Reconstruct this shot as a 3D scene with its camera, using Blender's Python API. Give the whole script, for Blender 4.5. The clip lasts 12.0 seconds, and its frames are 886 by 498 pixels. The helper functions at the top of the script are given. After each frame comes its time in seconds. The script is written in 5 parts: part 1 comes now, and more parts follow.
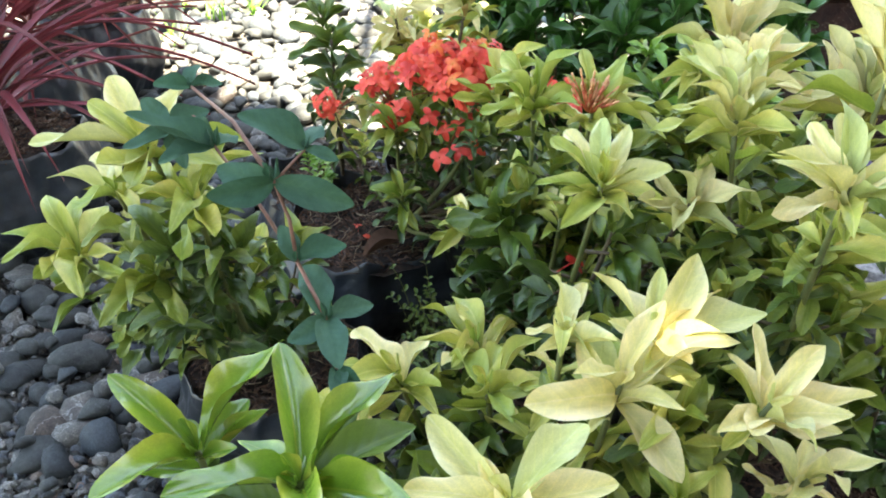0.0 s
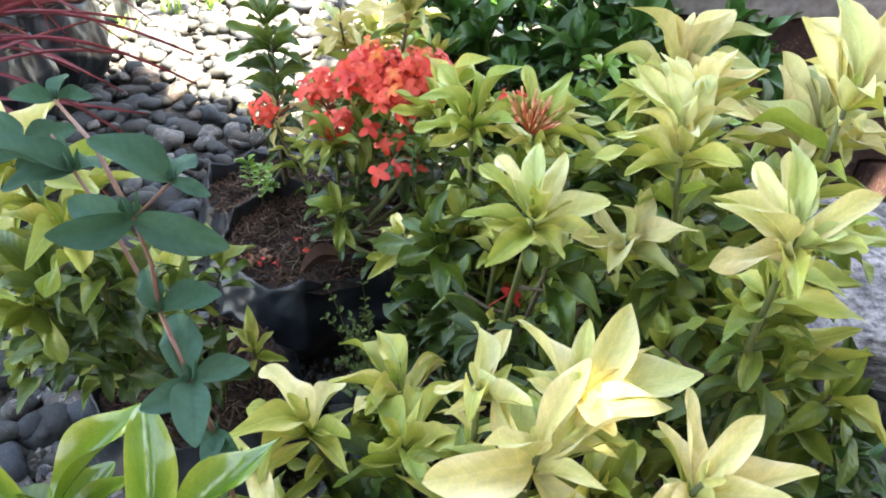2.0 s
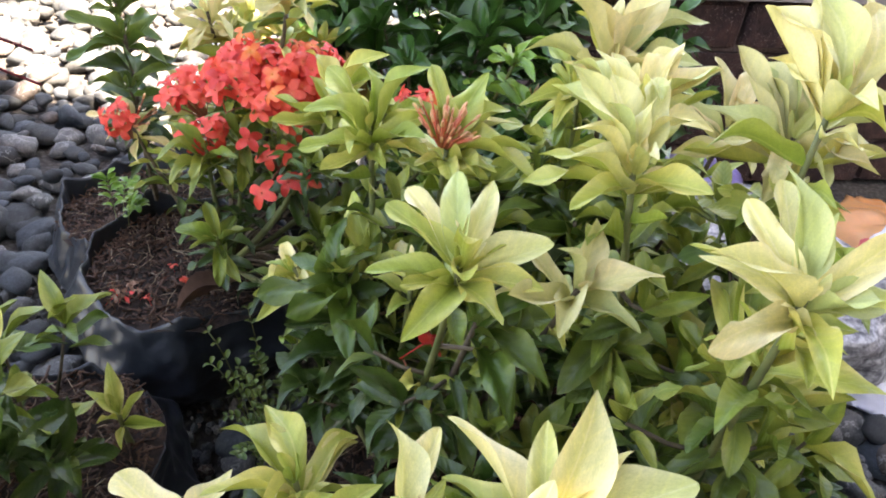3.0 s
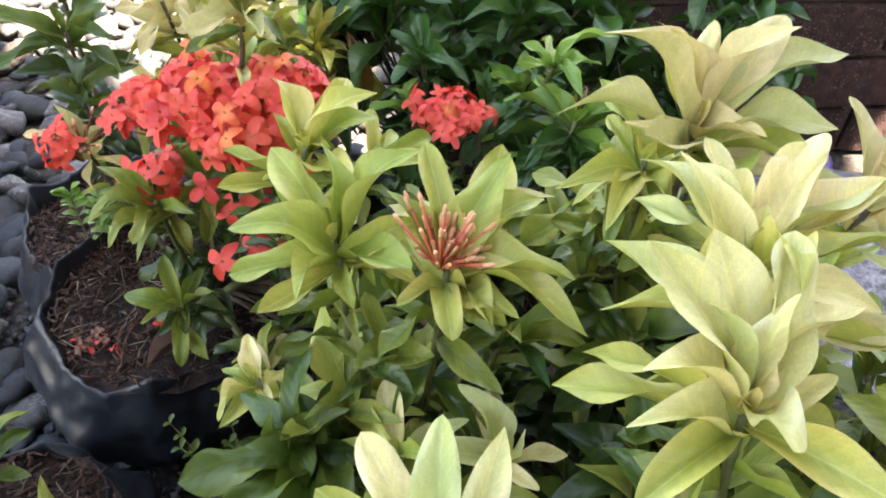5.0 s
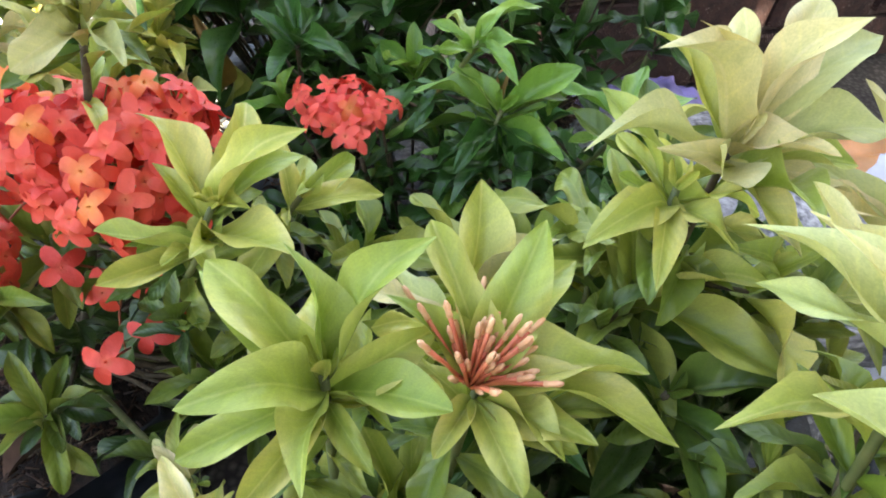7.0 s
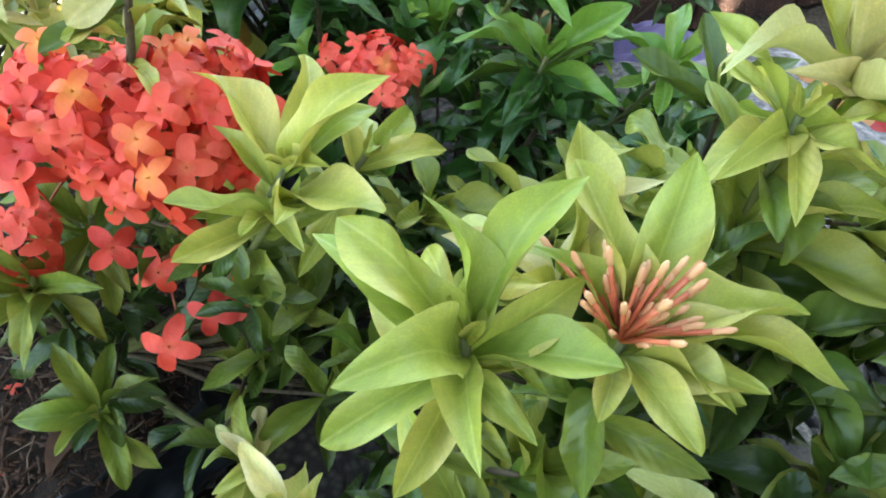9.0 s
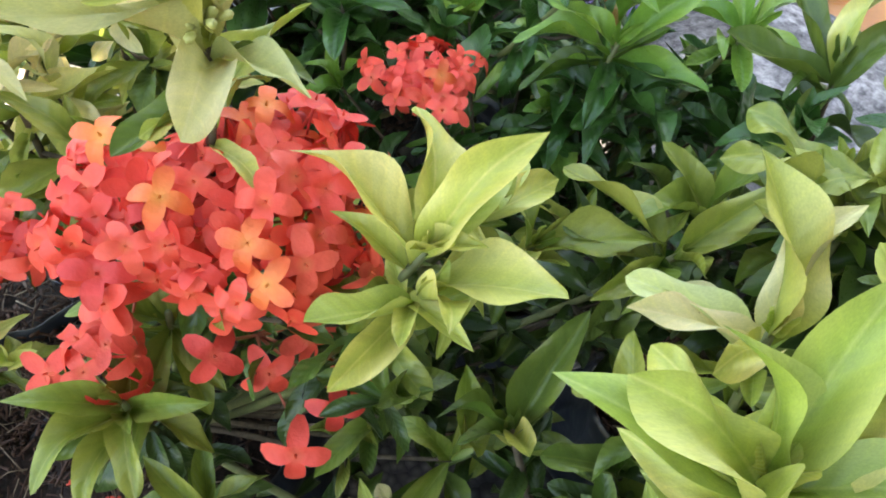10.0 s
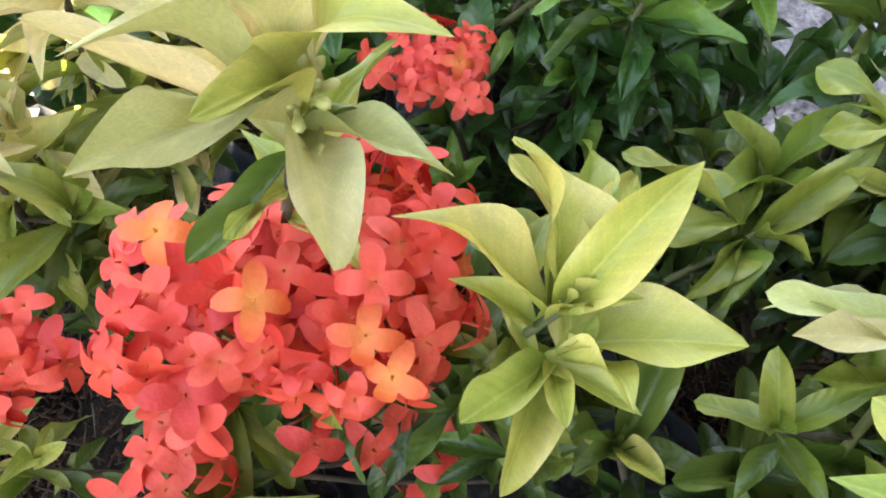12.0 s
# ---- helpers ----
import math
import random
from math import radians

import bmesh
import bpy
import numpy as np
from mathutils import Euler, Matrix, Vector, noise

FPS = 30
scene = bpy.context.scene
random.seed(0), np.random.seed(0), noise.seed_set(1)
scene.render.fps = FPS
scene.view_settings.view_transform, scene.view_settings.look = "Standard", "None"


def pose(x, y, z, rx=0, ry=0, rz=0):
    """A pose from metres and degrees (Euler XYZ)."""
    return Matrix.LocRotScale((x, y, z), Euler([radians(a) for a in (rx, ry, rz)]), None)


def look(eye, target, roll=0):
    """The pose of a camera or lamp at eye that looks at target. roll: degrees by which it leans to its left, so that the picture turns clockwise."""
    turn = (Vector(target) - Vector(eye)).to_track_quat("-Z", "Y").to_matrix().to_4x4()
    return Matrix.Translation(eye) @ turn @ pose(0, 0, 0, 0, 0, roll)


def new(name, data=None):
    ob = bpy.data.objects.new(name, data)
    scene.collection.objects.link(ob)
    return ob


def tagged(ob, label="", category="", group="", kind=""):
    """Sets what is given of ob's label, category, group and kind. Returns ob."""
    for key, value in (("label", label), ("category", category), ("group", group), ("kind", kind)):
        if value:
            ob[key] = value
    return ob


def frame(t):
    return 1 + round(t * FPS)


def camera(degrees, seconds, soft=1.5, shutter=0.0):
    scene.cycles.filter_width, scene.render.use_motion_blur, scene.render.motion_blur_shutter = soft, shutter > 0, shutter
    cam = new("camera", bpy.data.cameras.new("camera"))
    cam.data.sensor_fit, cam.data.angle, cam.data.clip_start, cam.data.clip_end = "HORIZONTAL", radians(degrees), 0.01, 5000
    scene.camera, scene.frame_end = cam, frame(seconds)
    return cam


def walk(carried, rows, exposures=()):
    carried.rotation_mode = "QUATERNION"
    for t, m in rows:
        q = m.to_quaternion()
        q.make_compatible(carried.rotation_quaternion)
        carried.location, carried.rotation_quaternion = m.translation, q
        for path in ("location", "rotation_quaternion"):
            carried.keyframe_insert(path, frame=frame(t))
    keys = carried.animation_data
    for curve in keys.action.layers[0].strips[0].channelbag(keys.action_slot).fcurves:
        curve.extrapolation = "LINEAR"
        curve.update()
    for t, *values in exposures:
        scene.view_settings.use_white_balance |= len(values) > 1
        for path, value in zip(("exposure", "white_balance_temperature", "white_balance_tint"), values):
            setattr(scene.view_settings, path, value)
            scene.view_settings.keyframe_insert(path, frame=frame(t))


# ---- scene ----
cam = camera(64.3, 12.0, 1.9)
PATH = [
    (0, (0.005, -0.006, 0.663), (0.0, 1.646, -0.464), -0.4),
    (0.5, (0.013, 0.006, 0.659), (0.032, 1.657, -0.469), 0.4),
    (1, (0.021, 0.01, 0.657), (0.048, 1.662, -0.47), 1.3),
    (1.5, (0.031, 0.011, 0.649), (0.059, 1.649, -0.497), 2.3),
    (2, (0.037, 0.043, 0.656), (0.12, 1.695, -0.468), 2.7),
    (2.5, (0.031, 0.082, 0.645), (0.273, 1.715, -0.484), 5.4),
    (3, (0.043, 0.144, 0.632), (0.398, 1.743, -0.515), 5.0),
    (3.5, (0.074, 0.204, 0.643), (0.307, 1.799, -0.542), 3.2),
    (3.7, (0.074, 0.221, 0.638), (0.305, 1.81, -0.554), 3.9),
    (5.3, (0.095, 0.338, 0.637), (0.304, 1.789, -0.724), 0.6),
    (5.5, (0.092, 0.346, 0.642), (0.298, 1.788, -0.729), -1.2),
    (6, (0.092, 0.366, 0.639), (0.341, 1.773, -0.761), -0.8),
    (6.5, (0.083, 0.406, 0.627), (0.563, 1.754, -0.771), 3.1),
    (7, (0.054, 0.435, 0.616), (0.692, 1.682, -0.811), 7.1),
    (7.5, (0.024, 0.441, 0.614), (0.658, 1.66, -0.839), 7.0),
    (7.7, (0.015, 0.436, 0.614), (0.641, 1.647, -0.849), 6.6),
    (9.3, (0.018, 0.487, 0.59), (0.727, 1.611, -0.904), 4.7),
    (9.5, (0.019, 0.507, 0.591), (0.757, 1.571, -0.933), 4.3),
    (10, (-0.014, 0.549, 0.588), (0.686, 1.585, -0.973), 0.5),
    (10.5, (-0.012, 0.597, 0.596), (0.685, 1.536, -1.027), -3.9),
    (11, (-0.009, 0.622, 0.578), (0.732, 1.441, -1.089), -2.0),
    (11.5, (-0.024, 0.628, 0.587), (0.728, 1.417, -1.09), -0.8),
    (12, (-0.03, 0.626, 0.586), (0.724, 1.423, -1.086), -0.6),
]
walk(cam, [(t, look(eye, target, roll)) for t, eye, target, roll in PATH], [(0.0, 4.25, 8500, 8), (2.5, 4.35, 8700, 17), (3.5, 4.25, 8900, 25), (5.5, 4.3, 8700, 20), (7.0, 4.25, 8600, 14), (9.5, 4.33, 8600, 2), (10.5, 4.3, 8900, 20), (12.0, 4.28, 8900, 18)])

# ---- world, sun, exposure ----
SUN_AZ, SUN_EL = radians(125.0), radians(66.0)  # azimuth clockwise from +y
TO_SUN = Vector((math.sin(SUN_AZ) * math.cos(SUN_EL), math.cos(SUN_AZ) * math.cos(SUN_EL), math.sin(SUN_EL)))
world = bpy.data.worlds.new("world")
scene.world = world
world.use_nodes = True
wn = world.node_tree
sky = wn.nodes.new("ShaderNodeTexSky")
sky.sky_type, sky.sun_disc = "NISHITA", False
sky.sun_elevation, sky.sun_rotation = SUN_EL, SUN_AZ
wn.links.new(sky.outputs["Color"], wn.nodes["Background"].inputs["Color"])
wn.nodes["Background"].inputs["Strength"].default_value = 0.075
sun = new("sun", bpy.data.lights.new("sun", "SUN"))
sun.data.energy, sun.data.angle, sun.data.color = 5.0, radians(0.6), (1.0, 0.98, 0.95)
sun.matrix_world = look(TO_SUN * 20, (0, 0, 0))


# ---- materials ----
def mat(name, color, rough=0.7, metal=0.0):
    m = bpy.data.materials.new(name)
    m.use_nodes = True
    b = m.node_tree.nodes["Principled BSDF"]
    b.inputs["Base Color"].default_value = (*color, 1)
    b.inputs["Roughness"].default_value = rough
    b.inputs["Metallic"].default_value = metal
    return m, m.node_tree, b


def node(nt, kind, **values):
    n = nt.nodes.new("ShaderNode" + kind)
    for k, v in values.items():
        n.inputs[k].default_value = v
    return n


def ramp(nt, fac, stops):
    r = nt.nodes.new("ShaderNodeValToRGB")
    while len(r.color_ramp.elements) < len(stops):
        r.color_ramp.elements.new(0.5)
    for e, (p, c) in zip(r.color_ramp.elements, stops):
        e.position, e.color = p, (*c, 1)
    nt.links.new(fac, r.inputs["Fac"])
    return r.outputs["Color"]


def math_node(nt, op, a, b=0.5):
    n = nt.nodes.new("ShaderNodeMath")
    n.operation = op
    for i, v in enumerate((a, b)):
        if isinstance(v, (int, float)):
            n.inputs[i].default_value = v
        else:
            nt.links.new(v, n.inputs[i])
    return n.outputs[0]


def mix(nt, fac, a, b, blend="MIX"):
    n = nt.nodes.new("ShaderNodeMix")
    n.data_type, n.blend_type = "RGBA", blend
    for i, v in ((0, fac), (6, a), (7, b)):
        if isinstance(v, (int, float)):
            n.inputs[i].default_value = v
        elif isinstance(v, tuple):
            n.inputs[i].default_value = (*v, 1)
        else:
            nt.links.new(v, n.inputs[i])
    return n.outputs[2]


def noise_tex(nt, scale, detail=4.0, vector=None, rough=0.55):
    n = node(nt, "TexNoise", Scale=scale, Detail=detail, Roughness=rough)
    if vector is None:
        vector = nt.nodes.new("ShaderNodeTexCoord").outputs["Object"]
    nt.links.new(vector, n.inputs["Vector"])
    return n.outputs["Fac"]


def bump(nt, b, height, strength=0.4, dist=0.002):
    n = node(nt, "Bump", Strength=strength, Distance=dist)
    nt.links.new(height, n.inputs["Height"])
    nt.links.new(n.outputs["Normal"], b.inputs["Normal"])


def world_pos(nt):
    return nt.nodes.new("ShaderNodeNewGeometry").outputs["Position"]


def leaf_material(name, blade, rib, margin, rough=0.42, translucent=0.3, vein=0.6, spots=0.0, gloss=0.42):
    """A leaf whose UV map runs along its midrib from 0 to 1 and from -0.5 to 0.5 across."""
    m, nt, b = mat(name, blade, rough)
    co = nt.nodes.new("ShaderNodeTexCoord").outputs["UV"]
    sep = nt.nodes.new("ShaderNodeSeparateXYZ")
    nt.links.new(co, sep.inputs[0])
    rnd = math_node(nt, "FRACT", math_node(nt, "ADD", nt.nodes.new("ShaderNodeObjectInfo").outputs["Random"], nt.nodes.new("ShaderNodeNewGeometry").outputs["Random Per Island"]), 0)
    ay = math_node(nt, "ABSOLUTE", sep.outputs["Y"])
    # own offset for each leaf
    off = nt.nodes.new("ShaderNodeCombineXYZ")
    nt.links.new(math_node(nt, "MULTIPLY", rnd, 37.0), off.inputs["Z"])
    add = nt.nodes.new("ShaderNodeVectorMath")
    nt.links.new(co, add.inputs[0])
    nt.links.new(off.outputs[0], add.inputs[1])
    blot = noise_tex(nt, 4.0, 3, add.outputs[0])
    fine = noise_tex(nt, 22.0, 4, add.outputs[0])
    # side veins run forward from the midrib
    slant = math_node(nt, "SUBTRACT", sep.outputs["X"], math_node(nt, "MULTIPLY", ay, 0.45))
    veins = math_node(nt, "SINE", math_node(nt, "MULTIPLY", slant, 52.0))
    veins = math_node(nt, "MULTIPLY_ADD", veins, 0.5)
    midrib = math_node(nt, "MINIMUM", math_node(nt, "MULTIPLY", ay, 28.0), 1.0)
    zone = math_node(nt, "MINIMUM", math_node(nt, "MULTIPLY", ay, 3.6), 1.0)
    base_in = math_node(nt, "MINIMUM", math_node(nt, "MULTIPLY", sep.outputs["X"], 2.6), 1.0)
    away = math_node(nt, "MULTIPLY", math_node(nt, "ADD", math_node(nt, "MULTIPLY", zone, 0.55), 0.45), math_node(nt, "ADD", math_node(nt, "MULTIPLY", base_in, 0.45), 0.55))
    col = mix(nt, away, rib, blade)
    col = mix(nt, math_node(nt, "MULTIPLY", math_node(nt, "SUBTRACT", 1.0, midrib), 0.55), col, margin)
    col = mix(nt, math_node(nt, "MULTIPLY", math_node(nt, "POWER", math_node(nt, "MULTIPLY", ay, 2.2), 3.0), 0.8), col, margin)
    tone = ramp(nt, blot, [(0.3, (0.85, 0.87, 0.8)), (0.7, (1.12, 1.09, 1.08))])
    col = mix(nt, 1.0, col, tone, "MULTIPLY")
    stip = noise_tex(nt, 60.0, 3, add.outputs[0])
    col = mix(nt, 1.0, col, ramp(nt, stip, [(0.35, (0.90, 0.91, 0.88)), (0.68, (1.09, 1.07, 1.05))]), "MULTIPLY")
    lines = ramp(nt, veins, [(0.80, (1, 1, 1)), (1.0, (1.06, 1.05, 1.0))])
    col = mix(nt, 1.0, col, lines, "MULTIPLY")
    own = ramp(nt, rnd, [(0.0, (0.70, 0.86, 0.72)), (0.45, (1.0, 1.0, 1.0)), (1.0, (1.22, 1.12, 1.2))])
    col = mix(nt, 1.0, col, own, "MULTIPLY")
    if spots:
        sp = noise_tex(nt, 9.0, 5, add.outputs[0], 0.7)
        col = mix(nt, math_node(nt, "MULTIPLY", math_node(nt, "GREATER_THAN", sp, 0.71), spots), col, (0.16, 0.09, 0.03))
    nt.links.new(col, b.inputs["Base Color"])
    r = math_node(nt, "MULTIPLY_ADD", fine, 0.2)
    r.node.inputs[2].default_value = rough - 0.1
    nt.links.new(r, b.inputs["Roughness"])
    h = math_node(nt, "ADD", math_node(nt, "MULTIPLY", veins, vein), math_node(nt, "MULTIPLY", fine, 0.5))
    h = math_node(nt, "ADD", h, math_node(nt, "MULTIPLY", zone, 0.9))
    bump(nt, b, h, 0.24, 0.0010)
    b.inputs["Specular IOR Level"].default_value = gloss
    tr = node(nt, "BsdfTranslucent")
    nt.links.new(mix(nt, 1.0, col, (1.0, 1.0, 0.78), "MULTIPLY"), tr.inputs["Color"])
    ms = node(nt, "MixShader", Fac=translucent)
    nt.links.new(b.outputs[0], ms.inputs[1])
    nt.links.new(tr.outputs[0], ms.inputs[2])
    nt.links.new(ms.outputs[0], nt.nodes["Material Output"].inputs["Surface"])
    return m


LEAF = {
    "pale": leaf_material("cream_yellow_leaf", (0.70, 0.655, 0.30), (0.59, 0.58, 0.19), (0.76, 0.70, 0.40), 0.42, 0.19, 0.5, 0.3),
    "dusty": leaf_material("dull_cream_leaf", (0.60, 0.545, 0.265), (0.50, 0.475, 0.18), (0.66, 0.585, 0.33), 0.5, 0.19, 0.5, 0.9),
    "lime": leaf_material("lime_leaf", (0.43, 0.455, 0.105), (0.21, 0.30, 0.042), (0.58, 0.55, 0.18), 0.36, 0.19, 0.6, 0.15),
    "olive": leaf_material("olive_green_leaf", (0.215, 0.265, 0.048), (0.12, 0.19, 0.026), (0.30, 0.33, 0.075), 0.34, 0.17, 0.7, 0.1),
    "green": leaf_material("mid_green_leaf", (0.085, 0.142, 0.027), (0.055, 0.105, 0.018), (0.13, 0.185, 0.036), 0.32, 0.15, 0.7),
    "fresh": leaf_material("fresh_green_leaf", (0.16, 0.31, 0.05), (0.10, 0.22, 0.032), (0.22, 0.36, 0.065), 0.3, 0.17, 0.7),
    # old leaves' dark green, with the shade among them put into the colour
    "deep": leaf_material("shaded_deep_green_leaf", (0.040, 0.080, 0.018), (0.03, 0.062, 0.013), (0.06, 0.105, 0.022), 0.3, 0.12, 0.7),
    "dark": leaf_material("dark_green_leaf", (0.036, 0.110, 0.022), (0.028, 0.085, 0.017), (0.050, 0.140, 0.029), 0.3, 0.15, 0.8),
    "gloss": leaf_material("glossy_green_leaf", (0.17, 0.29, 0.035), (0.11, 0.23, 0.025), (0.36, 0.40, 0.06), 0.17, 0.14, 0.3, gloss=1.0),
    "teal": leaf_material("blue_green_weed_leaf", (0.052, 0.128, 0.088), (0.06, 0.14, 0.08), (0.048, 0.115, 0.08), 0.7, 0.19, 0.4, gloss=0.2),
    "bronze": leaf_material("bronze_young_leaf", (0.30, 0.17, 0.05), (0.22, 0.13, 0.03), (0.3, 0.2, 0.06), 0.4, 0.19, 0.4),
}
# each step down is an older, greener leaf, also darkened for shade
OLDER_SHADED = {"pale": "lime", "dusty": "lime", "lime": "olive", "olive": "green", "green": "deep", "deep": "deep", "fresh": "dark", "dark": "dark", "gloss": "green", "teal": "teal", "bronze": "green"}


def petal_material(name, a, b_col, throat):
    m, nt, b = mat(name, a, 0.55)
    co = nt.nodes.new("ShaderNodeTexCoord").outputs["Object"]
    ln = nt.nodes.new("ShaderNodeVectorMath")
    ln.operation = "LENGTH"
    nt.links.new(co, ln.inputs[0])
    rnd = nt.nodes.new("ShaderNodeObjectInfo").outputs["Random"]
    col = ramp(nt, ln.outputs["Value"], [(0.0, throat), (0.16, b_col), (0.45, a), (1.0, a)])
    own = ramp(nt, rnd, [(0.0, (0.72, 0.45, 0.6)), (0.35, (0.95, 0.8, 0.9)), (0.6, (1, 1.05, 1.0)), (0.85, (1.03, 1.25, 1.35)), (1.0, (1.05, 1.5, 1.6))])
    col = mix(nt, 1.0, col, own, "MULTIPLY")
    soft = noise_tex(nt, 5.0, 4, co)
    col = mix(nt, 1.0, col, ramp(nt, soft, [(0.3, (0.94, 0.9, 0.9)), (0.7, (1.03, 1.1, 1.1))]), "MULTIPLY")
    nt.links.new(col, b.inputs["Base Color"])
    bump(nt, b, soft, 0.12, 0.02)
    tr = node(nt, "BsdfTranslucent")
    nt.links.new(col, tr.inputs["Color"])
    ms = node(nt, "MixShader", Fac=0.2)
    nt.links.new(b.outputs[0], ms.inputs[1])
    nt.links.new(tr.outputs[0], ms.inputs[2])
    nt.links.new(ms.outputs[0], nt.nodes["Material Output"].inputs["Surface"])
    return m


RED = petal_material("red_petal", (0.88, 0.088, 0.052), (0.86, 0.075, 0.042), (0.86, 0.14, 0.06))
ORANGE = petal_material("orange_petal", (0.88, 0.14, 0.042), (0.88, 0.22, 0.05), (0.86, 0.34, 0.07))


def plain(name, color, color2, scale, rough=0.7, bump_d=0.001, bump_s=0.4, spec=0.5):
    m, nt, b = mat(name, color, rough)
    n = noise_tex(nt, scale, 6, world_pos(nt))
    big = noise_tex(nt, scale * 0.17, 3, world_pos(nt))
    col = ramp(nt, n, [(0.3, color), (0.7, color2)])
    col = mix(nt, 1.0, col, ramp(nt, big, [(0.3, (0.75, 0.75, 0.75)), (0.7, (1.2, 1.2, 1.2))]), "MULTIPLY")
    nt.links.new(col, b.inputs["Base Color"])
    b.inputs["Specular IOR Level"].default_value = spec
    bump(nt, b, n, bump_s, bump_d)
    return m


STEM = plain("green_stem", (0.10, 0.13, 0.04), (0.17, 0.17, 0.06), 160, 0.6)
BARK = plain("brown_woody_stem", (0.06, 0.04, 0.025), (0.13, 0.10, 0.06), 200, 0.85)
WEED_STEM = plain("reddish_weed_stem", (0.20, 0.08, 0.055), (0.27, 0.14, 0.09), 160, 0.6)
PEDICEL = plain("red_pedicel", (0.32, 0.06, 0.03), (0.38, 0.11, 0.04), 160, 0.6)
BUD_TUBE = plain("red_bud_tube", (0.62, 0.12, 0.06), (0.76, 0.22, 0.11), 120, 0.5)
BUD_TIP = plain("salmon_bud_tip", (0.76, 0.32, 0.16), (0.84, 0.50, 0.27), 120, 0.5)
GREEN_BUD = plain("pale_green_bud", (0.42, 0.44, 0.14), (0.54, 0.52, 0.2), 120, 0.5)
def film_material(name, lo, hi):
    m, nt, b = mat(name, lo, 0.4)
    pos = world_pos(nt)
    n = noise_tex(nt, 40, 4, pos)
    nt.links.new(ramp(nt, n, [(0.3, lo), (0.7, hi)]), b.inputs["Base Color"])
    # crinkles: ridges of a noise, and broad dents
    ridge = math_node(nt, "ABSOLUTE", math_node(nt, "SUBTRACT", noise_tex(nt, 26, 3, pos), 0.5))
    ridge = math_node(nt, "MINIMUM", math_node(nt, "MULTIPLY", ridge, 6.0), 1.0)
    h = math_node(nt, "ADD", ridge, math_node(nt, "MULTIPLY", noise_tex(nt, 11, 2, pos), 2.5))
    bump(nt, b, h, 0.16, 0.003)
    dust = ramp(nt, noise_tex(nt, 70, 6, pos), [(0.4, (0.30, 0.30, 0.30)), (0.75, (0.46, 0.46, 0.46))])
    nt.links.new(dust, b.inputs["Roughness"])
    b.inputs["Specular IOR Level"].default_value = 0.55
    return m


FILM = film_material("black_plastic_film", (0.011, 0.014, 0.018), (0.028, 0.034, 0.042))
SOIL = plain("dark_potting_soil", (0.009, 0.006, 0.004), (0.042, 0.023, 0.015), 160, 0.95, 0.004, 0.9)
MULCH = plain("brown_husk_chips", (0.026, 0.013, 0.008), (0.12, 0.058, 0.032), 120, 0.85)
STRAW = plain("pale_dry_straw", (0.16, 0.11, 0.07), (0.34, 0.26, 0.17), 90, 0.85)
DRY = plain("dry_brown_leaf", (0.085, 0.045, 0.03), (0.16, 0.085, 0.055), 70, 0.7)


def stone_material(name, lo, mid, hi):
    m, nt, b = mat(name, mid, 0.75)
    rnd = nt.nodes.new("ShaderNodeObjectInfo").outputs["Random"]
    isl = nt.nodes.new("ShaderNodeNewGeometry").outputs["Random Per Island"]
    pos = world_pos(nt)
    own = math_node(nt, "FRACT", math_node(nt, "ADD", rnd, isl), 0)
    n = noise_tex(nt, 75, 8, pos, 0.72)
    vein = noise_tex(nt, 24, 5, pos, 0.6)
    speck = noise_tex(nt, 460, 4, pos)
    tone = (mid[0] * 1.7, mid[1] * 1.15, mid[2] * 0.95)
    blue = (mid[0] * 0.8, mid[1] * 0.95, mid[2] * 1.2)
    col = ramp(nt, own, [(0.0, lo), (0.22, mid), (0.42, blue), (0.58, lo), (0.72, mid), (0.84, hi), (0.90, tone), (0.96, lo), (1.0, hi)])
    col = mix(nt, 1.0, col, ramp(nt, n, [(0.28, (0.5, 0.5, 0.52)), (0.5, (0.95, 0.95, 0.95)), (0.72, (1.7, 1.65, 1.55))]), "MULTIPLY")
    col = mix(nt, 1.0, col, ramp(nt, speck, [(0.35, (0.62, 0.62, 0.62)), (0.66, (1.25, 1.25, 1.25)), (0.76, (2.4, 2.4, 2.3))]), "MULTIPLY")
    band = ramp(nt, vein, [(0.49, (0, 0, 0)), (0.505, (1, 1, 1)), (0.52, (0, 0, 0))])
    pick = math_node(nt, "MULTIPLY", math_node(nt, "GREATER_THAN", own, 0.7), 0.5)
    col = mix(nt, math_node(nt, "MULTIPLY", pick, band), col, (0.4, 0.4, 0.38))
    nt.links.new(col, b.inputs["Base Color"])
    bump(nt, b, n, 0.7, 0.003)
    return m


PEBBLE = stone_material("grey_river_pebble", (0.017, 0.020, 0.020), (0.038, 0.043, 0.042), (0.12, 0.118, 0.11))
GRAVEL = stone_material("fine_grey_gravel", (0.05, 0.053, 0.05), (0.11, 0.11, 0.105), (0.27, 0.26, 0.24))


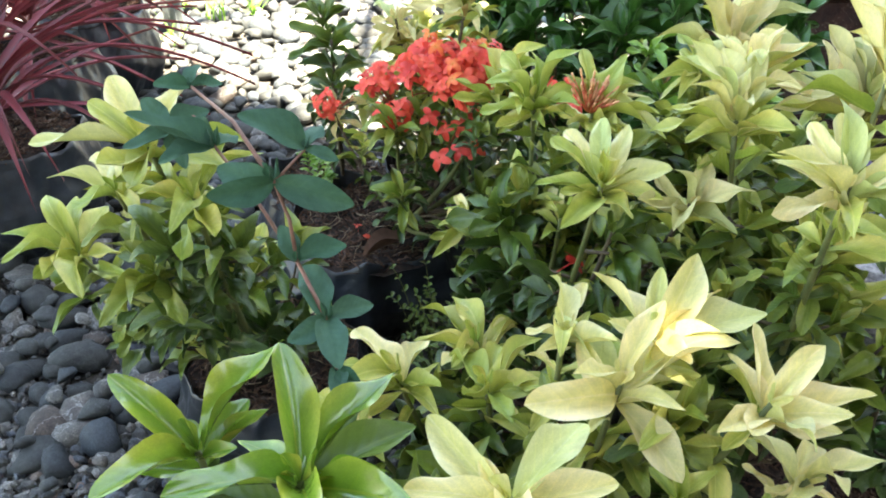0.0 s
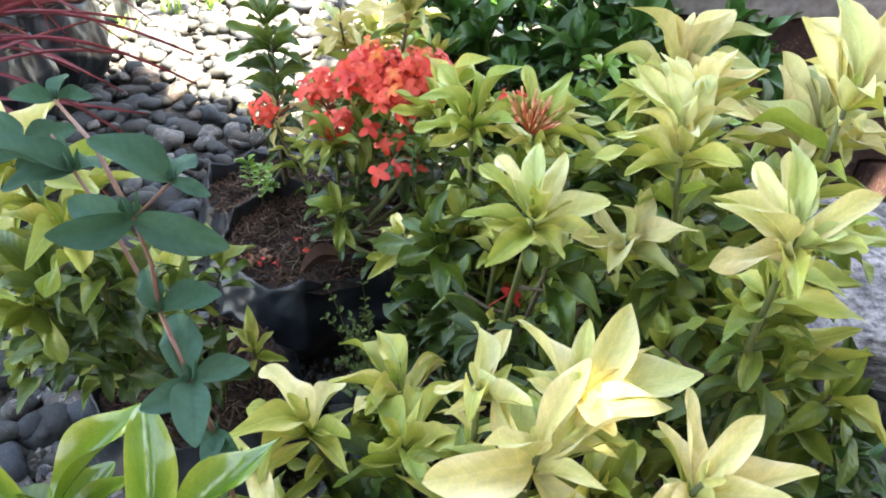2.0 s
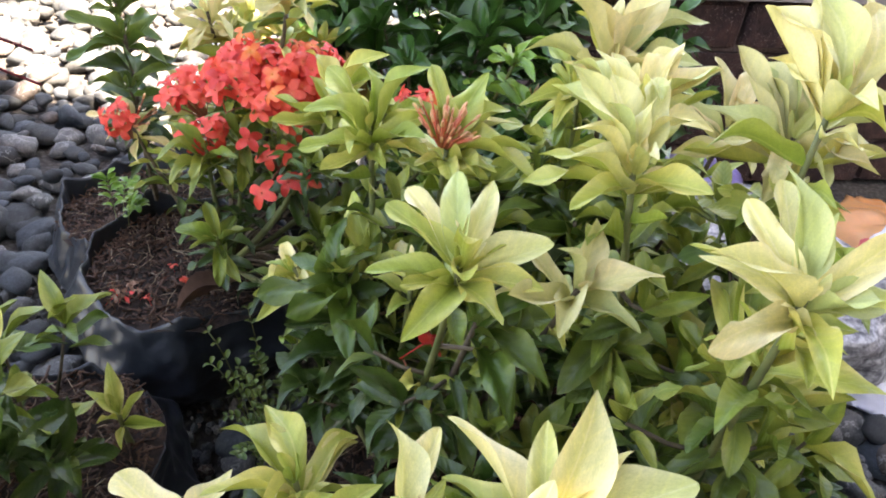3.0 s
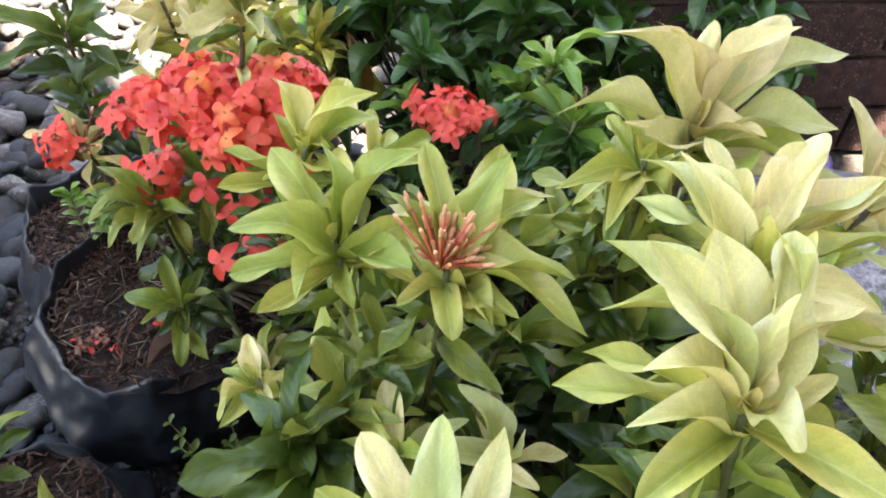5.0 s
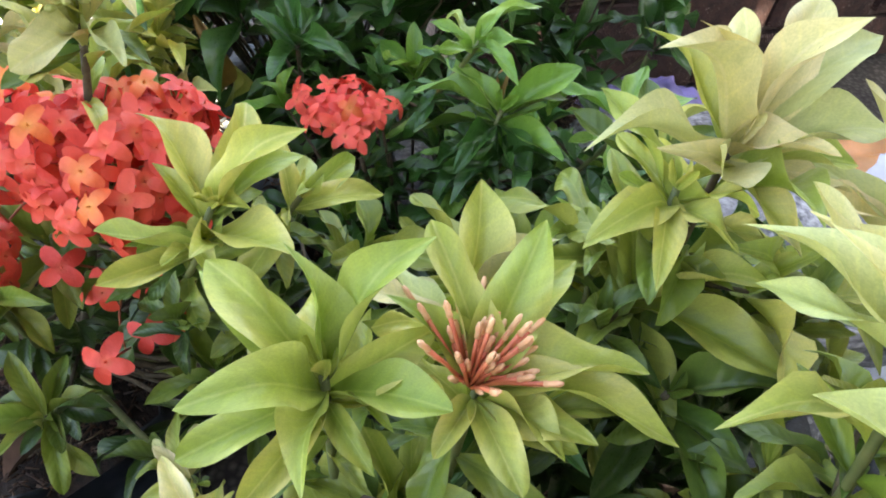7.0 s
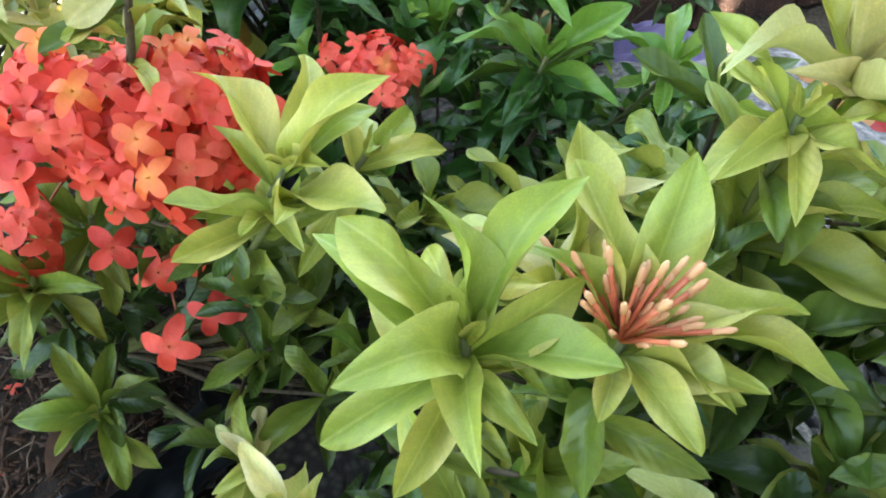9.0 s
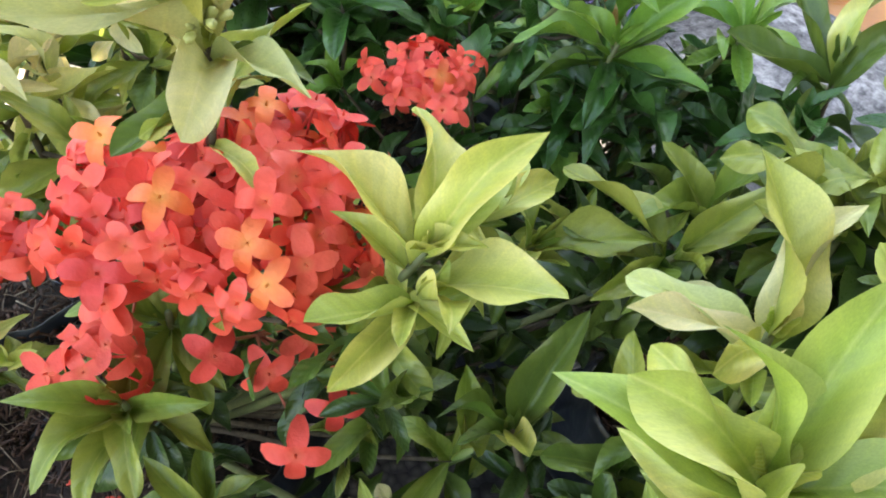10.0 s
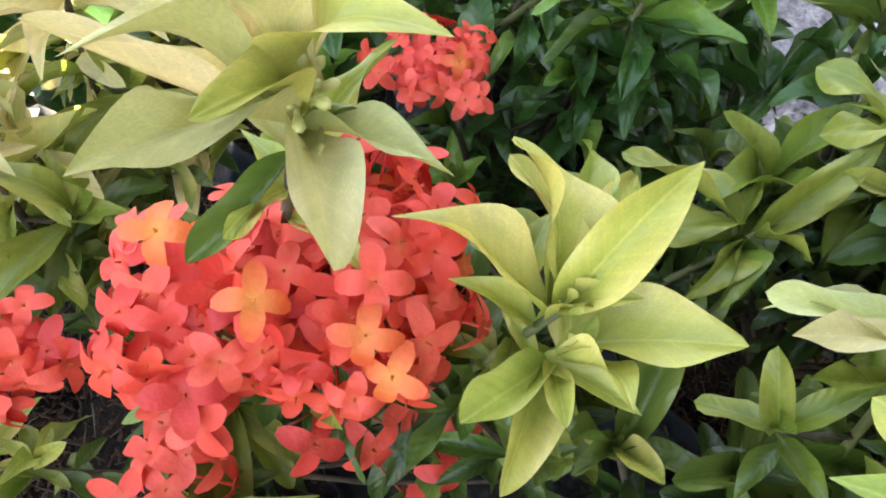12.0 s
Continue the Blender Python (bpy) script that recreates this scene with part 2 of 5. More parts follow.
def ground_material():
    m, nt, b = mat("gritty_ground", (0.1, 0.1, 0.09), 0.95)
    pos = world_pos(nt)
    v = node(nt, "TexVoronoi", Scale=110.0)
    nt.links.new(pos, v.inputs["Vector"])
    col = ramp(nt, v.outputs["Distance"], [(0.0, (0.10, 0.097, 0.09)), (0.6, (0.035, 0.032, 0.029))])
    n = noise_tex(nt, 9, 6, pos)
    col = mix(nt, 1.0, col, ramp(nt, n, [(0.3, (0.55, 0.55, 0.55)), (0.7, (1.3, 1.25, 1.15))]), "MULTIPLY")
    nt.links.new(col, b.inputs["Base Color"])
    bump(nt, b, v.outputs["Distance"], 0.8, -0.004)
    return m


def rock_material():
    m, nt, b = mat("pale_layered_rock", (0.4, 0.4, 0.4), 0.85)
    co = nt.nodes.new("ShaderNodeTexCoord").outputs["Object"]
    mp = nt.nodes.new("ShaderNodeMapping")
    mp.inputs["Scale"].default_value = (1, 1, 7)
    nt.links.new(co, mp.inputs[0])
    n = noise_tex(nt, 14, 8, mp.outputs[0], 0.7)
    f = noise_tex(nt, 90, 5, co, 0.7)
    col = ramp(nt, n, [(0.30, (0.06, 0.06, 0.064)), (0.46, (0.22, 0.22, 0.22)), (0.66, (0.50, 0.50, 0.50))])
    col = mix(nt, 1.0, col, ramp(nt, f, [(0.36, (0.35, 0.35, 0.38)), (0.6, (1.3, 1.3, 1.3))]), "MULTIPLY")
    nt.links.new(col, b.inputs["Base Color"])
    bump(nt, b, math_node(nt, "ADD", n, math_node(nt, "MULTIPLY", f, 0.4)), 1.0, 0.006)
    return m


GROUND, ROCK = ground_material(), rock_material()


def brick_material():
    m, nt, b = mat("dark_red_brick", (0.05, 0.025, 0.02), 0.92)
    pos = world_pos(nt)
    n, big, speck = noise_tex(nt, 55, 7, pos, 0.7), noise_tex(nt, 9, 3, pos), noise_tex(nt, 330, 3, pos)
    col = ramp(nt, n, [(0.3, (0.020, 0.010, 0.008)), (0.55, (0.058, 0.027, 0.022)), (0.75, (0.095, 0.045, 0.037))])
    col = mix(nt, 1.0, col, ramp(nt, big, [(0.35, (0.6, 0.6, 0.65)), (0.65, (1.35, 1.3, 1.25))]), "MULTIPLY")
    # white salt specks gather in patches
    salt = math_node(nt, "MULTIPLY", math_node(nt, "GREATER_THAN", speck, 0.63), math_node(nt, "GREATER_THAN", noise_tex(nt, 14, 4, pos), 0.5))
    col = mix(nt, math_node(nt, "MULTIPLY", salt, 0.55), col, (0.36, 0.27, 0.25))
    nt.links.new(col, b.inputs["Base Color"])
    bump(nt, b, math_node(nt, "ADD", n, math_node(nt, "MULTIPLY", speck, 0.4)), 1.0, 0.006)
    return m


BRICK = brick_material()
MORTAR = plain("rough_pale_mortar", (0.09, 0.06, 0.052), (0.26, 0.19, 0.17), 260, 0.95, 0.003, 0.9)
CAP = plain("weathered_concrete_cap", (0.20, 0.17, 0.16), (0.36, 0.32, 0.30), 60, 0.92, 0.003, 0.7)
POST = plain("weathered_grey_plank", (0.08, 0.095, 0.10), (0.16, 0.18, 0.18), 50, 0.85, 0.003, 0.6)
REDBLADE = leaf_material("wine_red_blade", (0.20, 0.034, 0.05), (0.30, 0.08, 0.09), (0.14, 0.02, 0.034), 0.42, 0.25, 0.0)
GRASS = leaf_material("grass_blade", (0.12, 0.26, 0.04), (0.15, 0.3, 0.05), (0.1, 0.22, 0.03), 0.5, 0.3, 0.0)


# ---- shape helpers ----
def obj(name, bm, material, parent=None, label="", smooth=True):
    me = bpy.data.meshes.new(name)
    bm.to_mesh(me)
    bm.free()
    for m in material if isinstance(material, (list, tuple)) else [material]:
        me.materials.append(m)
    if smooth:
        me.polygons.foreach_set("use_smooth", [True] * len(me.polygons))
    ob = new(name, me)
    if parent:
        ob.parent = parent
    if label:
        ob["label"] = label
    return ob


def part(name, bm, material, parent, label=""):
    """One mesh under a thing, given in world metres: its parent stands unturned."""
    p, off = parent, Vector((0, 0, 0))
    while p:
        off += p.location
        p = p.parent
    bmesh.ops.translate(bm, verts=bm.verts, vec=-off)
    return obj(name, bm, material, parent, label)


def place(name, mesh, parent, m, label=""):
    """A piece on shared mesh data, at the world pose m."""
    ob = new(name, mesh)
    ob.parent = parent
    p, off = parent, Vector((0, 0, 0))
    while p:
        off += p.location
        p = p.parent
    ob.matrix_basis = Matrix.Translation(-off) @ m
    if label:
        ob["label"] = label
    return ob


def thing(name, at, label, category, group="", kind=""):
    ob = new(name)
    ob.empty_display_size = 0.05
    ob.location = at
    return tagged(ob, label, category, group, kind)


def tube(bm, pts, r0, r1, sides=6, mat_index=0, close=True):
    """A tapered tube along a line of points."""
    rings, n = [], len(pts)
    for i, p in enumerate(pts):
        d = (pts[min(i + 1, n - 1)] - pts[max(i - 1, 0)]).normalized()
        a = d.orthogonal().normalized() if i == 0 else (a - d * a.dot(d)).normalized()
        b = d.cross(a)
        r = r0 + (r1 - r0) * i / (n - 1)
        rings.append([bm.verts.new(p + r * (math.cos(t) * a + math.sin(t) * b)) for t in [2 * math.pi * k / sides for k in range(sides)]])
    for q, s in zip(rings, rings[1:]):
        for k in range(sides):
            bm.faces.new((q[k], q[(k + 1) % sides], s[(k + 1) % sides], s[k])).material_index = mat_index
    if close:
        bm.faces.new(rings[-1]).material_index = mat_index
        bm.faces.new(rings[0][::-1]).material_index = mat_index


def bend(a, b, c, n=8):
    """Points on a soft bow from a past b to c."""
    a, b, c = Vector(a), Vector(b), Vector(c)
    return [a * (1 - t) ** 2 + b * 2 * t * (1 - t) + c * t * t for t in [i / n for i in range(n + 1)]]


def aim(d, up):
    """Turn whose x runs along d and whose z leans to up."""
    x = Vector(d).normalized()
    z = Vector(up) - x * Vector(up).dot(x)
    z = z.normalized() if z.length > 1e-3 else x.orthogonal().normalized()
    m = Matrix((x, z.cross(x), z)).transposed()
    return m.to_4x4()


def leaf_shape(arch, fold, wave, seed, blunt=0.0, cols=6, rows=12):
    """A pointed elliptic blade along x, bowed by arch, channelled along its midrib, with a gently rippled margin."""
    rnd = random.Random(seed)
    ph = rnd.uniform(0, 6)
    peak = rnd.uniform(0.45, 0.58)
    tw, sick = rnd.uniform(-0.35, 0.35), rnd.uniform(-0.16, 0.16)
    skew = rnd.uniform(0.35, 0.65)  # where the bow is highest
    verts, faces = [], []
    for i in range(rows + 1):
        t = (1 - math.cos(math.pi * i / rows)) / 2 * 0.5 + 0.5 * i / rows
        if blunt:
            w = math.sin(math.pi * t ** 0.9) ** 0.66 if 0 < t < 1 else 0.0
        else:
            w = ((t / peak) ** 1.0 * ((1 - t) / (1 - peak)) ** ((1 - peak) / peak)) ** 0.84 if 0 < t < 1 else 0.0
        w = max(w * 0.5, 0.045 * (1 - t))
        bow = math.sin(math.pi * t ** (math.log(0.5) / math.log(skew)))
        for j in range(cols + 1):
            s = 2 * j / cols - 1
            y = s * w
            cup = fold * (math.sqrt(s * s + 0.03) - 0.17) * w * 2 * (1 - 0.6 * t)
            z = arch * bow + cup + wave * math.sin(8 * t + ph + 2 * s) * s * s * w + tw * y * (t - 0.2) * 0.5
            verts.append((t, y + sick * math.sin(math.pi * t), z))
    for i in range(rows):
        for j in range(cols):
            a = i * (cols + 1) + j
            faces.append((a, a + 1, a + cols + 2, a + cols + 1))
    return verts, faces


LEAF_FORMS = [(0.06, 0.24, 0.10), (0.10, 0.20, 0.16), (0.15, 0.24, 0.14), (0.21, 0.18, 0.16), (0.12, 0.32, 0.20), (0.0, 0.26, 0.10), (0.18, 0.26, 0.24), (0.08, 0.16, 0.22), (0.27, 0.2, 0.16), (-0.05, 0.3, 0.12), (0.11, 0.12, 0.28)]
leaf_meshes = {}


def lay_uv(me, coords):
    """Lays a UV map from each vertex's place along and across its leaf."""
    uv = me.uv_layers.new(name="leaf")
    flat = []
    for lp in me.loops:
        flat += coords[lp.vertex_index][:2]
    uv.data.foreach_set("uv", flat)



def leaf_mesh(kind, k, fine=True):
    if (kind, k, fine) not in leaf_meshes:
        me = bpy.data.meshes.new("leaf")
        verts, faces = leaf_shape(*LEAF_FORMS[k], seed=k * 7 + 1, blunt=1.0 if kind == "teal" else 0.0, cols=8 if fine else 4, rows=20 if fine else 9)
        me.from_pydata(verts, [], faces)
        lay_uv(me, verts)
        me.materials.append(LEAF[kind])
        me.polygons.foreach_set("use_smooth", [True] * len(me.polygons))
        leaf_meshes[kind, k, fine] = me
    return leaf_meshes[kind, k, fine]


def direction(az, el):
    a, e = radians(az), radians(el)
    return Vector((math.cos(e) * math.cos(a), math.cos(e) * math.sin(a), math.sin(e)))


dice = random.Random(5)


def leaf(parent, kind, at, d, length, width, up=(0, 0, 1), roll=0.0, form=None):
    if form is None:
        form = dice.choice((0, 5, 7)) if kind == "teal" else dice.choice((0, 1, 1, 2, 2, 3, 4, 6, 7, 8, 9, 10))
    m = Matrix.Translation(at) @ aim(d, up) @ Matrix.Rotation(roll, 4, "X") @ Matrix.Diagonal((length, length * width, length, 1))
    return place("leaf", leaf_mesh(kind, form, length > 0.02), parent, m)


FOLIAGE, TWIGS = {}, {}


def loose_leaf(key, kind, at, d, length, width, up=(0, 0, 1), roll=0.0):
    """One of the countless lower leaves of a plant, kept for its joined foliage."""
    form = dice.choice((0, 1, 2, 2, 3, 4, 6, 7, 8, 10))
    m = Matrix.Translation(at) @ aim(d, up) @ Matrix.Rotation(roll, 4, "X") @ Matrix.Diagonal((length, length * width, length, 1))
    FOLIAGE.setdefault(key, []).append((kind, form, m))


def loose_twig(key, pts, r0, r1):
    if key not in TWIGS:
        TWIGS[key] = bmesh.new()
    tube(TWIGS[key], pts, r0, r1, 5)


def join_foliage():
    """The lower leaves and the twigs of each plant, as two joined meshes."""
    for key, leaves in FOLIAGE.items():
        kinds = sorted({k for k, _, _ in leaves})
        verts, faces, coords, index = [], [], [], []
        for kind, form, m in leaves:
            shape = leaf_mesh(kind, form, False)
            k = len(verts)
            for v in shape.vertices:
                verts.append(m @ v.co - PLANTS[key].location)
                coords.append((v.co.x, v.co.y))
            for p in shape.polygons:
                faces.append(tuple(k + i for i in p.vertices))
                index.append(kinds.index(kind))
        me = bpy.data.meshes.new("foliage")
        me.from_pydata(verts, [], faces)
        lay_uv(me, coords)
        for kind in kinds:
            me.materials.append(LEAF[kind])
        me.polygons.foreach_set("material_index", index)
        me.polygons.foreach_set("use_smooth", [True] * len(me.polygons))
        ob = new("foliage", me)
        ob.parent = PLANTS[key]
        tagged(ob, "dense older green leaves low on the plant, darkened for shade", kind="stuff")
    for key, bm in TWIGS.items():
        tagged(part("brushwood", bm, BARK, PLANTS[key], "thin brown twigs under the leaves"), kind="stuff")


# ---- plants in grow bags ----
PLANTS, BASES = {}, {}
OPEN_PLANTS = ("slim", "seedling", "weed", "glossy")


def grow_bag(parent, x, y, r, h, seed):
    """A soft black bag with creases and a rolled rim, filled with potting soil."""
    rnd = random.Random(seed)
    ph = [rnd.uniform(0, 6.28) for _ in range(6)]
    # the film stands in flat panels between a few upright folds
    sides = 9
    rim = [(2 * math.pi * (k + rnd.uniform(-0.24, 0.24)) / sides, r * rnd.uniform(0.96, 1.10), rnd.uniform(-0.010, 0.012)) for k in range(sides)]
    rim = [(a, q, dz + 0.016 * max(0.0, math.cos(a - 2.5))) for a, q, dz in rim]  # a flap stands up at the back
    fold = [(a + rnd.uniform(-0.12, 0.12), r * rnd.uniform(1.18, 1.34), 0.0) for a, _, _ in rim]
    foot = [(a + rnd.uniform(-0.2, 0.2), r * rnd.uniform(0.84, 0.96), 0.0) for a, _, _ in rim]

    def on_panels(corners, t):
        t %= 2 * math.pi
        for k in range(sides):
            a, b = corners[k], corners[(k + 1) % sides]
            span = (b[0] - a[0]) % (2 * math.pi)
            d = (t - a[0]) % (2 * math.pi)
            if d <= span:
                f = d / span
                # straight chord between two folds
                pa, pb = Vector((a[1], 0)), Vector((b[1] * math.cos(span), b[1] * math.sin(span)))
                c, q = math.cos(d), math.sin(d)
                e = pb - pa
                rr = (pa.x * e.y - pa.y * e.x) / (c * e.y - q * e.x)
                return rr, a[2] + (b[2] - a[2]) * f, min(f, 1 - f)
        return r, 0.0, 0.5

    def wall(t, u):
        ra, rm, rb = on_panels(rim, t)[0], on_panels(fold, t)[0], on_panels(foot, t)[0]
        um = 0.52 + 0.10 * math.sin(2 * t + ph[0]) + 0.05 * math.sin(5 * t + ph[1])
        rr = rb + (rm - rb) * u / um if u < um else rm + (ra - rm) * (u - um) / (1 - um)
        q = Vector((1.9 * math.cos(t), 1.9 * math.sin(t), 1.8 * u)) + Vector((seed, seed * 0.7, 0))
        crease = abs(noise.noise(q * 1.2))
        crease2 = abs(noise.noise(q * 2.9 + Vector((5, 1, 2))))
        return rr - r * (0.17 * crease + 0.07 * crease2) * (1 - 0.35 * u)

    def lip(t):
        _, dz, fa = on_panels(rim, t)
        return h + dz - 0.010 * math.sin(math.pi * min(0.5, fa)) + 0.006 * noise.noise(Vector((2 * math.cos(t), 2 * math.sin(t), seed)))

    bm = bmesh.new()
    n, m = 168, 34
    rings = []
    for i in range(m + 1):
        u = i / m
        ring = []
        for k in range(n):
            t = 2 * math.pi * k / n
            rr = wall(t, u)
            ring.append(bm.verts.new((x + rr * math.cos(t), y + rr * math.sin(t), lip(t) * u)))
        rings.append(ring)
    # the film's edge, then its inner face down to the soil
    for inset, drop in ((0.0012, -0.0004), (0.002, 0.004), (0.004, 0.022), (0.008, 0.055)):
        ring = []
        for k in range(n):
            t = 2 * math.pi * k / n
            rr = wall(t, 1.0) - inset
            ring.append(bm.verts.new((x + rr * math.cos(t), y + rr * math.sin(t), lip(t) - drop)))
        rings.append(ring)
    for p, q in zip(rings, rings[1:]):
        for k in range(n):
            bm.faces.new((p[k], p[(k + 1) % n], q[(k + 1) % n], q[k]))
    bm.faces.new(rings[0][::-1])
    bag = part("grow_bag", bm, FILM, parent, "creased black plastic grow bag")
    bm = bmesh.new()
    c = bm.verts.new((x, y, h - 0.006))
    prev = None
    for i in range(1, 9):
        ring = []
        for k in range(32):
            t = 2 * math.pi * k / 32
            rr = r * 0.97 * i / 8
            p = Vector((x + rr * math.cos(t), y + rr * math.sin(t), 0))
            p.z = h - 0.012 + 0.012 * noise.noise(p * 25) + 0.008 * noise.noise(p * 70)
            ring.append(bm.verts.new(p))
        for k in range(32):
            if prev:
                bm.faces.new((prev[k], ring[k], ring[(k + 1) % 32], prev[(k + 1) % 32]))
            else:
                bm.faces.new((c, ring[k], ring[(k + 1) % 32]))
        prev = ring
    part("soil", bm, SOIL, parent, "dark potting soil")
    # husk chips strewn over the soil
    verts, faces = [], []
    for _ in range(1500):
        t, rr = rnd.uniform(0, 6.28), r * 0.93 * math.sqrt(rnd.random())
        p = Vector((x + rr * math.cos(t), y + rr * math.sin(t), 0))
        p.z = h - 0.008 + 0.012 * noise.noise(p * 25) + rnd.uniform(0, 0.007)
        q = Euler((rnd.uniform(-0.6, 0.6), rnd.uniform(-0.6, 0.6), rnd.uniform(0, 6.28))).to_matrix()
        l, w, d = rnd.uniform(0.001, 0.0035) if rnd.random() < 0.65 else rnd.uniform(0.003, 0.0095), rnd.uniform(0.0004, 0.0013), rnd.uniform(0.0004, 0.0010)
        k = len(verts)
        for sx, sy, sz in ((-1, -1, -1), (1, -0.5, -1), (1, 0.5, -1), (-1, 1, -1), (-1, -1, 1), (1, -0.5, 1), (1, 0.5, 1), (-1, 1, 1)):
            verts.append(p + q @ Vector((sx * l, sy * w, sz * d + 0.15 * l * sx * sx)))
        faces += [tuple(k + i for i in f) for f in ((3, 2, 1, 0), (4, 5, 6, 7), (0, 1, 5, 4), (1, 2, 6, 5), (2, 3, 7, 6), (3, 0, 4, 7))]
    bm = bmesh.new()
    vs = [bm.verts.new(v) for v in verts]
    for f in faces:
        bm.faces.new([vs[i] for i in f])
    tagged(part("mulch", bm, MULCH, parent, "strewn brown husk chips"), kind="stuff")
    # pale dry stalks and root threads
    bm = bmesh.new()
    for _ in range(70):
        t, rr = rnd.uniform(0, 6.28), r * 0.85 * math.sqrt(rnd.random())
        p = Vector((x + rr * math.cos(t), y + rr * math.sin(t), 0))
        p.z = h - 0.006 + 0.012 * noise.noise(p * 25) + rnd.uniform(0, 0.004)
        d = direction(rnd.uniform(0, 360), rnd.uniform(-12, 25)) * rnd.uniform(0.005, 0.016)
        e = direction(rnd.uniform(0, 360), 20) * 0.003
        tube(bm, [p - d, p + e, p + d], 0.0006, 0.0003, 4)
    tagged(part("straw", bm, STRAW, parent, "pale dry stalks and root threads"), kind="stuff")
    return bag


def plant(key, name, label, category, x, y, bag=None, h=0.14, base=None, group="ixoras in grow bags", kind=""):
    at = base or (x, y)
    ob = thing(name, (at[0], at[1], 0), label, category, group, kind)
    PLANTS[key], BASES[key] = ob, Vector((x, y, h - 0.01))
    if bag:
        grow_bag(ob, at[0], at[1], bag, h, hash_of(key))
    return ob


def hash_of(s):
    return sum((i + 1) * ord(c) for i, c in enumerate(s))


def shoot(key, kind, at, leaves, nodes=6, stem=True, sides=2):
    """A leafy tip: leaves as (azimuth, elevation, millimetres, width ratio[, look]); older pairs below it along its branch."""
    ob, at = PLANTS[key], Vector(at)
    base = BASES[key]
    mid = Vector(((base.x * 0.35 + at.x * 0.65), (base.y * 0.35 + at.y * 0.65), base.z + (at.z - base.z) * 0.45))
    line = bend(base, mid, at, 10)
    axis = (line[-1] - line[-2]).normalized()
    for az, el, mm, w, *look_of in leaves:
        lk = look_of[0] if look_of else kind
        d = direction(az, el) * (mm / 1000)
        drop = 0.0 if lk == "teal" else 0.0035 + 0.012 * max(0.0, min(1.0, (50 - el) / 80))
        d += axis * drop
        leaf(ob, lk, at - axis * drop, d, d.length, w, Vector((0, -0.6, 0.8)) if lk == "teal" else axis + Vector((0, 0, 0.6)), dice.gauss(0, 0.25), dice.choice((0, 1)) if kind == "gloss" else dice.choice((0, 1, 1, 2, 2, 3, 4, 5, 7, 9, 10)) if lk in ("pale", "dusty") else None)
    size = sum(v[2] for v in leaves) / len(leaves) / 1000
    # small unfolding leaves at the heart of the tip
    for k in range(3):
        leaf(ob, kind, at, (axis + 0.4 * direction(120 * k + dice.uniform(0, 60), 0)).normalized(), size * dice.uniform(0.28, 0.42), 0.3, axis + direction(120 * k, 10), 0, 5)
    if not stem:
        return
    bm = bmesh.new()
    tube(bm, line, 0.0036, 0.0017, 6)
    part("branch", bm, BARK if kind in ("green", "dark", "dusty") else STEM, ob)
    total = (at - base).length
    turn = dice.uniform(0, 360)
    lower = {"front": -1, "left": -1, "rear": -2}.get(key, 0)
    for i in range(nodes + 3 if nodes else 0):
        s = 1 - (0.016 + 0.014 * i) / total
        if s < 0.25:
            break
        f = s * 10
        p = line[int(f)].lerp(line[min(10, int(f) + 1)], f - int(f))
        turn += 90 + dice.uniform(-15, 15)
        look_of = kind if i + lower < 1 else OLDER_SHADED[kind] if i + lower < 3 else OLDER_SHADED[OLDER_SHADED[kind]] if i + lower < 5 else OLDER_SHADED[OLDER_SHADED[OLDER_SHADED[kind]]]
        for side in (0, 180):
            d = direction(turn + side + dice.uniform(-20, 20), 28 - 9 * i + dice.uniform(-17, 17))
            spec = (look_of, p, d, size * (1.15 if key in ("right", "right2") else 1.0) * dice.uniform(0.5, 1.0), dice.uniform(0.22, 0.34), (0, 0, 1), dice.uniform(-0.6, 0.6))
            if i < 2:
                leaf(ob, *spec)
            else:
                loose_leaf(key, *spec)
    # weaker side shoots lower on the branch
    for i in range(0 if key in OPEN_PLANTS else sides - 1 if key == "main" else sides + 1):
        s = 1 - (0.045 + 0.03 * i + dice.uniform(0, 0.02)) / total
        if s < 0.25:
            break
        p = line[int(s * 10)]
        a = dice.uniform(0, 360)
        whorl(key, dice.choice((OLDER_SHADED[kind], OLDER_SHADED[OLDER_SHADED[kind]])) if i == 0 else OLDER_SHADED[OLDER_SHADED[kind]], p + direction(a, 14) * dice.uniform(0.022, 0.045), p, size * dice.uniform(0.7, 0.95))


def whorl(key, kind, at, root, size, count=8):
    """A small side shoot: a twig with a loose rosette at its end."""
    loose_twig(key, [root, root.lerp(at, 0.5) + Vector((0, 0, -0.003)), at], 0.0016, 0.0011)
    axis = ((at - root).normalized() * 0.5 + Vector((0, 0, 0.9))).normalized()
    a = dice.uniform(0, 360)
    for k in range(count):
        a += 137 + dice.uniform(-20, 20)
        el = dice.uniform(35, 70) if k < 3 else dice.uniform(-18, 30)
        loose_leaf(key, kind if k < 5 else OLDER_SHADED[kind], at - axis * 0.004 * max(0, k - 2), direction(a, el), size * dice.uniform(0.6, 1.05), dice.uniform(0.26, 0.34), axis, dice.uniform(-0.35, 0.35))


